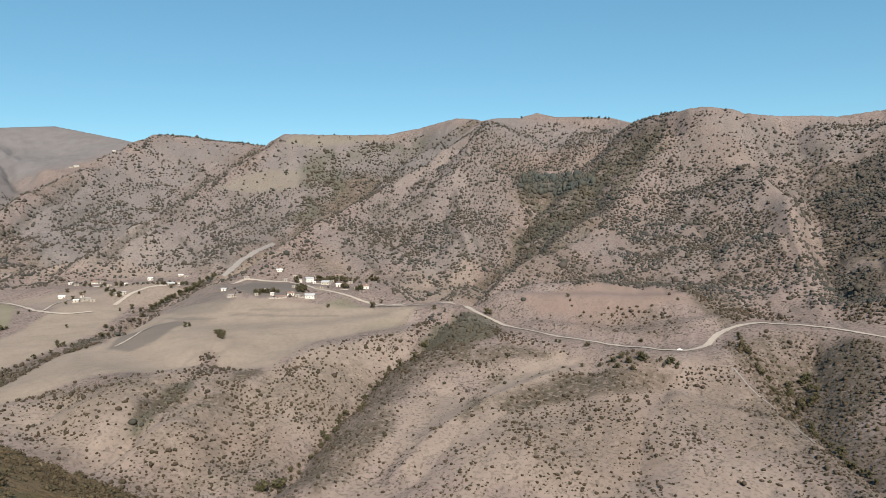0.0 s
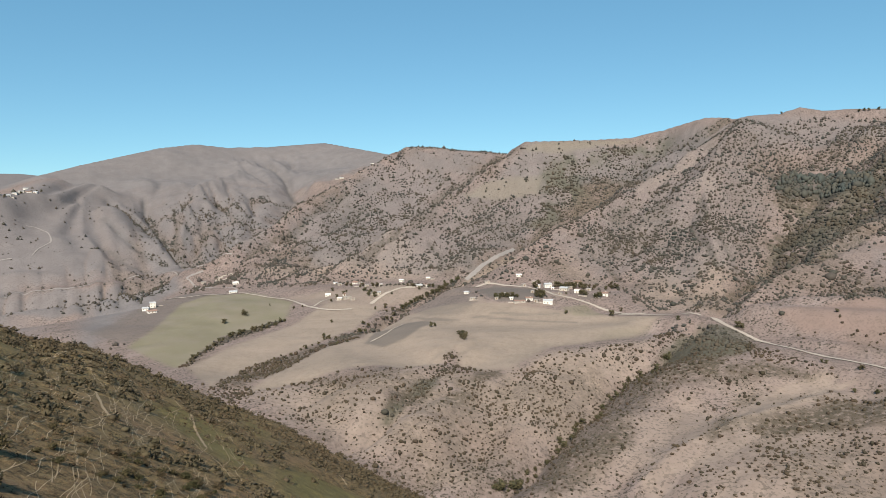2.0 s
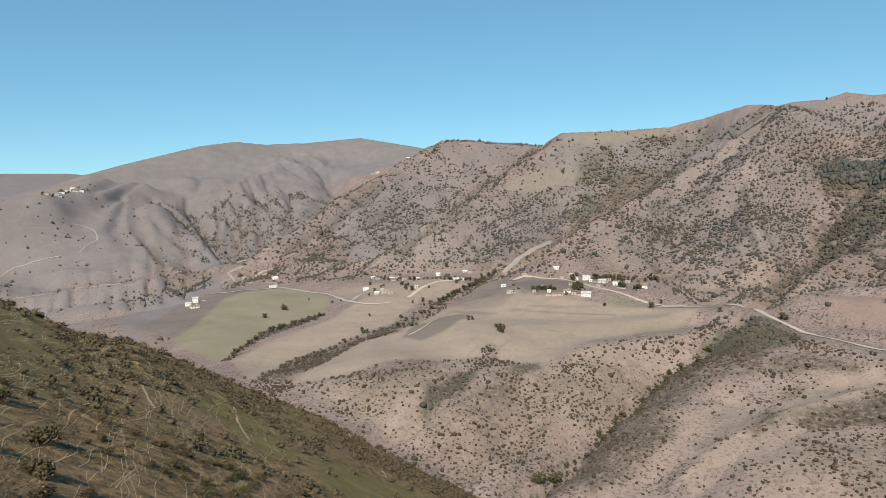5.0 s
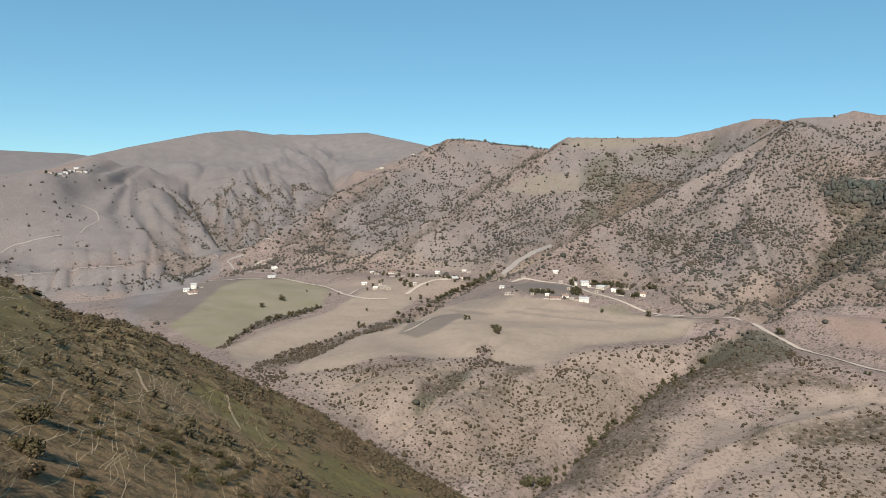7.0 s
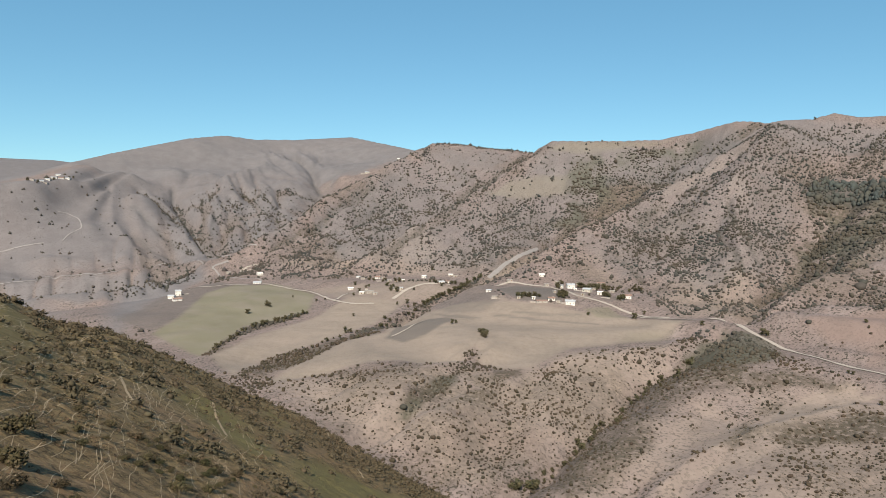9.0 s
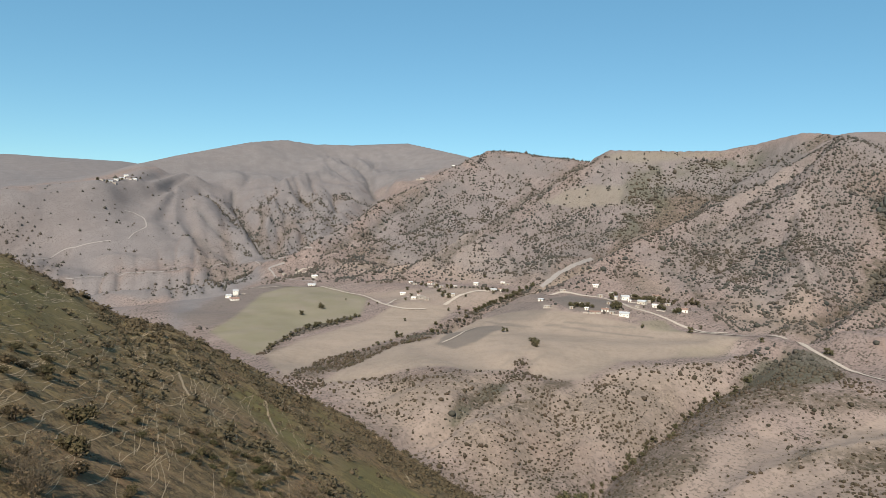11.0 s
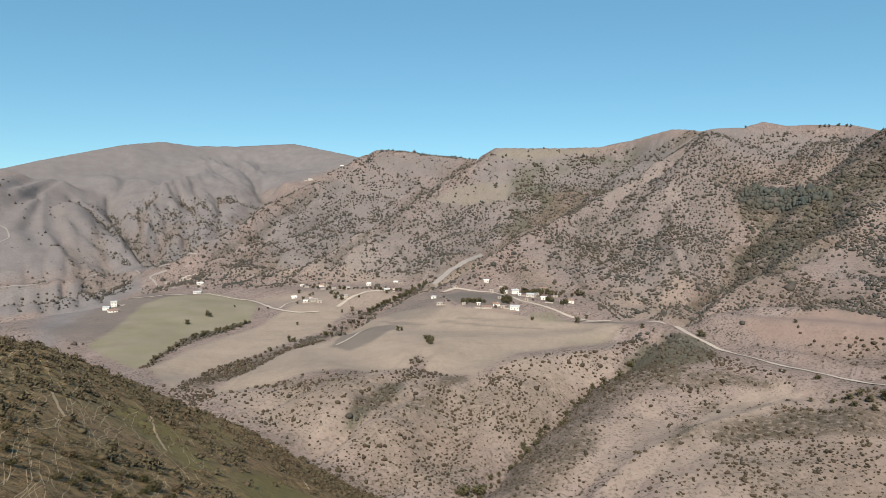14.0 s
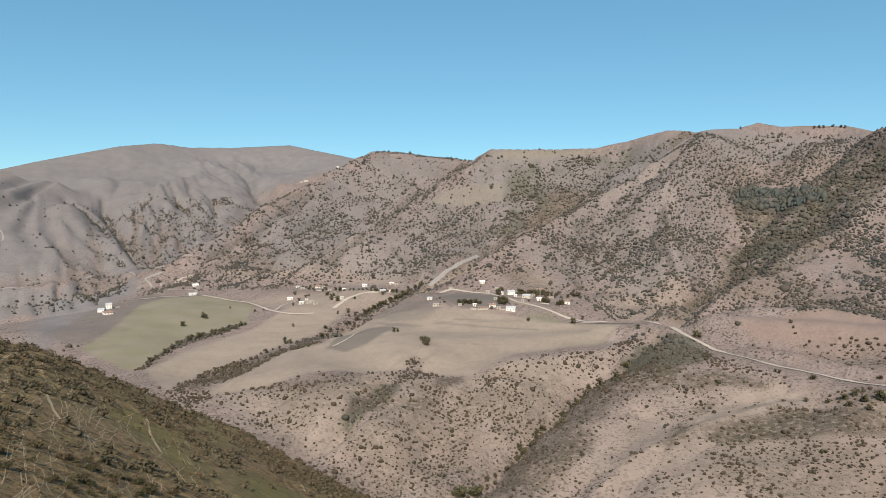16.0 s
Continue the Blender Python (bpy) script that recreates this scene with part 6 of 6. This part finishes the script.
# ---- the near hillside ----
def near_density(x, y):
    """Bushes per hundred square metres on the hillside below the viewpoint."""
    d = 11.0 + 0 * x
    d = np.maximum(d, 17 * inside(x, y, [(-84, 106), (-71, 128), (-69, 152), (-55, 179), (-25, 195), (-1, 190), (-4, 125), (-21, 96), (-30, 86), (-40, 83), (-50, 88), (-71, 100)], 9))
    d = np.maximum(d, 24 * inside(x, y, [(-28, 58), (-29, 81), (-23, 89), (-13, 72), (-15, 47), (-16, 32), (-22, 39)], 6))
    d *= 1 - 0.8 * inside(x, y, [(-95, 95), (-77, 108), (-74, 116), (-63, 108), (-42, 68), (-37, 49), (-60, 55)], 8)
    d *= 1 - 0.9 * inside(x, y, [(-35, 82), (-36, 98), (-27, 85), (-18, 99), (-9, 108), (-13, 76), (-24, 84), (-27, 69)], 4)
    for corners in SWARDS[1:]:
        d *= 1 - 0.95 * inside(x, y, corners, 2.5)
    return d * (0.25 + 1.25 * smooth_step(fbm(x, y, 13, 3, 51), 0.38, 0.6))


def bush_models():
    models = []
    for k in range(6):
        rng = np.random.default_rng(300 + k)
        thing = tagged(new("bush"), "low olive-brown bush on the grassy hillside", "bush", "bushes on the near hillside")
        stems = []
        for i in range(9):
            a, s = rng.uniform(0, 6.28), rng.uniform(0.3, 0.8)
            stems.append(stick((0.06 * math.cos(a), 0.06 * math.sin(a), -0.15), (s * math.cos(a), s * math.sin(a), rng.uniform(0.4, 0.95)), 0.03, 0.008, 4))
        co, f = joined(stems)
        part("stemwork", arrays_mesh("stems", co, f, BARK), BARK, thing)
        pieces = []
        for i in range(7):
            a, rr = rng.uniform(0, 6.28), rng.uniform(0.15, 0.6)
            c = np.array([rr * math.cos(a), rr * math.sin(a), rng.uniform(0.16, 0.55)])
            size = rng.uniform(0.28, 0.45)
            pieces.append((lump(ICO_V, rng, 0.6) * size * 0.55 + c, ICO_F))
            lc, lf = leaves(rng, 80, 0.085, size * 1.2, 0.85)
            pieces.append((lc + c, lf))
        co, f = joined(pieces)
        part("foliage", arrays_mesh("foliage", co, f, BUSH_LEAF[k % 3]), None, thing)
        models.append(thing)
    return models


def near_bushes():
    rng = np.random.default_rng(77)
    count = 60000
    az = np.radians(rng.uniform(-62, 14, count))
    r = np.sqrt(rng.uniform(22**2, 275**2, count))
    x, y = r * np.sin(az), r * np.cos(az)
    area = math.radians(76) / 2 * (275**2 - 22**2)
    keep = rng.random(count) < near_density(x, y) / 100 * area / count
    x, y, r = x[keep], y[keep], r[keep]
    order = np.argsort(r)
    x, y, r = x[order], y[order], r[order]
    size = np.exp(np.clip(rng.normal(0, 0.32, len(x)), -0.6, 0.42)) * np.interp(r, [15, 60, 150, 260], [0.42, 0.52, 0.68, 0.85])
    models, used = bush_models(), set()

    def place(px, py, s, k):
        m = pose(px, py, z_at(px, py), 0, 0, rng.uniform(0, 360))
        ob = models[k] if k not in used else copy_thing(models[k], m)
        used.add(k)
        ob.matrix_basis = m @ Matrix.Diagonal((s, s, s * rng.uniform(0.75, 1.0), 1))
        return ob

    for px, py, s, k in ((-25, 39.7, 1.2, 0), (-21.6, 33.8, 1.15, 3), (-24.6, 33.6, 1.1, 1), (-31.8, 46.3, 0.9, 2), (-19.5, 31, 0.7, 4)):
        place(px, py, s, k)
    close = 290
    for i in range(min(close, len(x))):
        place(x[i], y[i], size[i], int(rng.integers(0, 6)))
    shapes, faces = [], None
    for k in range(16):
        lc, lf = leaves(rng, 30, 0.27, 1.08, 0.85)
        co, faces = joined([(lump(ICO_V, rng, 0.6) * 0.55, ICO_F), (lc, lf)])
        shapes.append(co)
    x, y, size = x[close:], y[close:], size[close:]
    co, f = scatter(np.stack(shapes), faces, x, y, size, rng.uniform(0.6, 0.95, len(x)), rng)
    tagged(new("bushes", arrays_mesh("bushes", co, f, BUSH_LEAF[3])), "dense olive bushes along the hillside shoulder", "bushes", kind="stuff")


def tussocks():
    """Knee-high tufts and dwarf shrubs between the bushes."""
    rng = np.random.default_rng(91)
    count = 30000
    az = np.radians(rng.uniform(-56, 4, count))
    r = rng.uniform(24, 190, count)
    x, y = r * np.sin(az), r * np.cos(az)
    thick = smooth_step(fbm(x, y, 9, 4, 61), 0.4, 0.62) * (1 - 0.85 * inside(x, y, [(-95, 95), (-77, 108), (-74, 116), (-63, 108), (-42, 68), (-37, 49), (-60, 55)], 8)) * (1 - 0.8 * inside(x, y, [(-35, 82), (-36, 98), (-27, 85), (-18, 99), (-9, 108), (-13, 76), (-24, 84), (-27, 69)], 4))
    keep = rng.random(count) < 0.85 * thick
    x, y, r = x[keep], y[keep], r[keep]
    size = np.exp(rng.normal(0, 0.35, len(x))) * np.interp(r, [24, 80, 190], [0.13, 0.2, 0.32])
    tufts = [leaves(rng, 12, 0.33, 1.0, 0.8) for _ in range(20)]
    co, f = scatter(np.stack([c for c, f in tufts]), tufts[0][1], x, y, size * 1.15, rng.uniform(0.4, 0.7, len(x)), rng)
    tagged(new("tussocks", arrays_mesh("tussocks", co, f, TUSSOCK)), "brown tussocks and dwarf shrubs on the near slope", "tussocks", kind="stuff")


def dry_bush(x, y, size, seed):
    """A dry bush of thin twigs with a few brown leaves left."""
    rng = np.random.default_rng(seed)
    twigs, buds = [], []
    for i in range(30):
        a, lean = rng.uniform(0, 6.28), rng.uniform(0.15, 1.3)
        p = np.array([0.08 * math.cos(a), 0.08 * math.sin(a), -0.1])
        d = np.array([lean * math.cos(a), lean * math.sin(a), 1.0])
        thick = 0.014
        for s in range(4):
            q = p + (d + rng.normal(0, 0.25, 3)) * 0.25
            twigs.append(stick(p, q, thick, thick * 0.65, 4))
            for b in range(4):
                e = q + (d + rng.normal(0, 0.9, 3)) * 0.17
                twigs.append(stick(q, e, thick * 0.5, thick * 0.2, 3))
                buds.append(e)
            p, thick = q, thick * 0.65
    thing = tagged(new("dry_bush"), "dry bush of thin twigs with sparse brown leaves", "bush")
    co, f = joined(twigs)
    part("branchwork", arrays_mesh("branchwork", co, f, TWIG), TWIG, thing)
    lc, lf = leaves(rng, len(buds), 0.036, 0.03, 1.0)
    lc = lc.reshape(-1, 4, 3) + np.array(buds)[:, None]
    part("dead_foliage", arrays_mesh("dead_foliage", lc.reshape(-1, 3), lf, DRY_LEAF), None, thing)
    thing.matrix_basis = pose(x, y, z_at(x, y)) @ Matrix.Diagonal((size, size, size, 1))


WORN_PATHS = [[(-58, 176), (-45, 141), (-39, 129)], [(-34, 192), (-24, 152), (-18, 130), (-15, 120)], [(-48, 100), (-39, 83), (-32, 71)], [(-40, 117), (-35, 104), (-28, 87)]]


def sheep_paths():
    """Narrow bare trods that keep close to the slope's contours, wavering."""
    rng = np.random.default_rng(9)
    for k in range(300):
        az, r = math.radians(rng.uniform(-52, -14)), 30 + 95 * rng.random() ** 1.3
        p = np.array([r * math.sin(az), r * math.cos(az)])
        line_, wide = [p], 0.028 * r
        drift = math.radians(rng.normal(-12.0, 4.0))
        for s in range(int(rng.uniform(6, 17))):
            wave = 0.42 * (value_noise(np.array([p[0]]), np.array([p[1]]), 2.2 * wide, 3.7 * k)[0] - 0.5)
            a = math.atan2(0.827, -0.550) + drift + wave
            p = p + np.array([math.cos(a), math.sin(a)]) * wide
            line_.append(p)
        line_ = np.array(line_)
        if line_[:, 1].max() > 175:
            continue
        mesh = strip_mesh("sheep_path", spread(line_, 0.5 * wide), 0.016 + 0.0007 * r, 0.014, TROD, 0.8, k)
        tagged(new("sheep_path", mesh), "narrow bare sheep trod across the hillside", "path", kind="structure")


def worn_paths():
    """The few broader paths that run down the hillside."""
    for k, points in enumerate(WORN_PATHS):
        mesh = strip_mesh("hill_path", spread(points, 1.0), 0.36, 0.05, TROD, 0.8, 900 + k)
        tagged(new("hill_path", mesh), "bare trodden path down the bushy hillside", "path", kind="structure")


near_bushes()
tussocks()
dry_bush(-18.3, 26.3, 1.5, 1)
dry_bush(-19.8, 27.5, 1.2, 2)
dry_bush(-14.5, 52.4, 1.7, 3)
dry_bush(-15.9, 40.3, 1.0, 4)
sheep_paths()
worn_paths()


# ---- the white car on the road ----
def white_car(x, y, angle):
    thing = tagged(new("car"), "small white car on the gravel road", "car")
    body = box_bm(-2.1, 2.1, -0.85, 0.85, 0.35, 0.95, 0.12)
    part("body", body, CAR_PAINT, thing)
    bm = box_bm(-1.3, 1.1, -0.78, 0.78, 0.95, 1.5)
    for v in bm.verts:
        if v.co.z > 1.2:
            v.co.x *= 0.72
            v.co.y *= 0.86
    cabin = part("cabin", bm, CAR_PAINT, thing)
    for s in (-1, 1):
        part("side_window", box_bm(-0.8, 0.7, s * 0.72 - 0.06, s * 0.72 + 0.06, 1.02, 1.38), GLASS, cabin)
    for wx in (-1.3, 1.3):
        for wy in (-0.8, 0.8):
            bm = bmesh.new()
            bmesh.ops.create_cone(bm, cap_ends=True, segments=16, radius1=0.33, radius2=0.33, depth=0.22)
            bmesh.ops.transform(bm, matrix=pose(wx, wy, 0.33, 90), verts=bm.verts)
            wheel = part("wheel", bm, RUBBER, thing)
            bm = bmesh.new()
            bmesh.ops.create_cone(bm, cap_ends=True, segments=10, radius1=0.18, radius2=0.18, depth=0.25)
            bmesh.ops.transform(bm, matrix=pose(wx, wy, 0.33, 90), verts=bm.verts)
            part("rim", bm, FRAME, wheel)
    thing.matrix_basis = pose(x, y, z_at(x, y) + 0.52, 0, 0, angle)


white_car(413, 518, -58)
far_shrubs()
low_scrub()
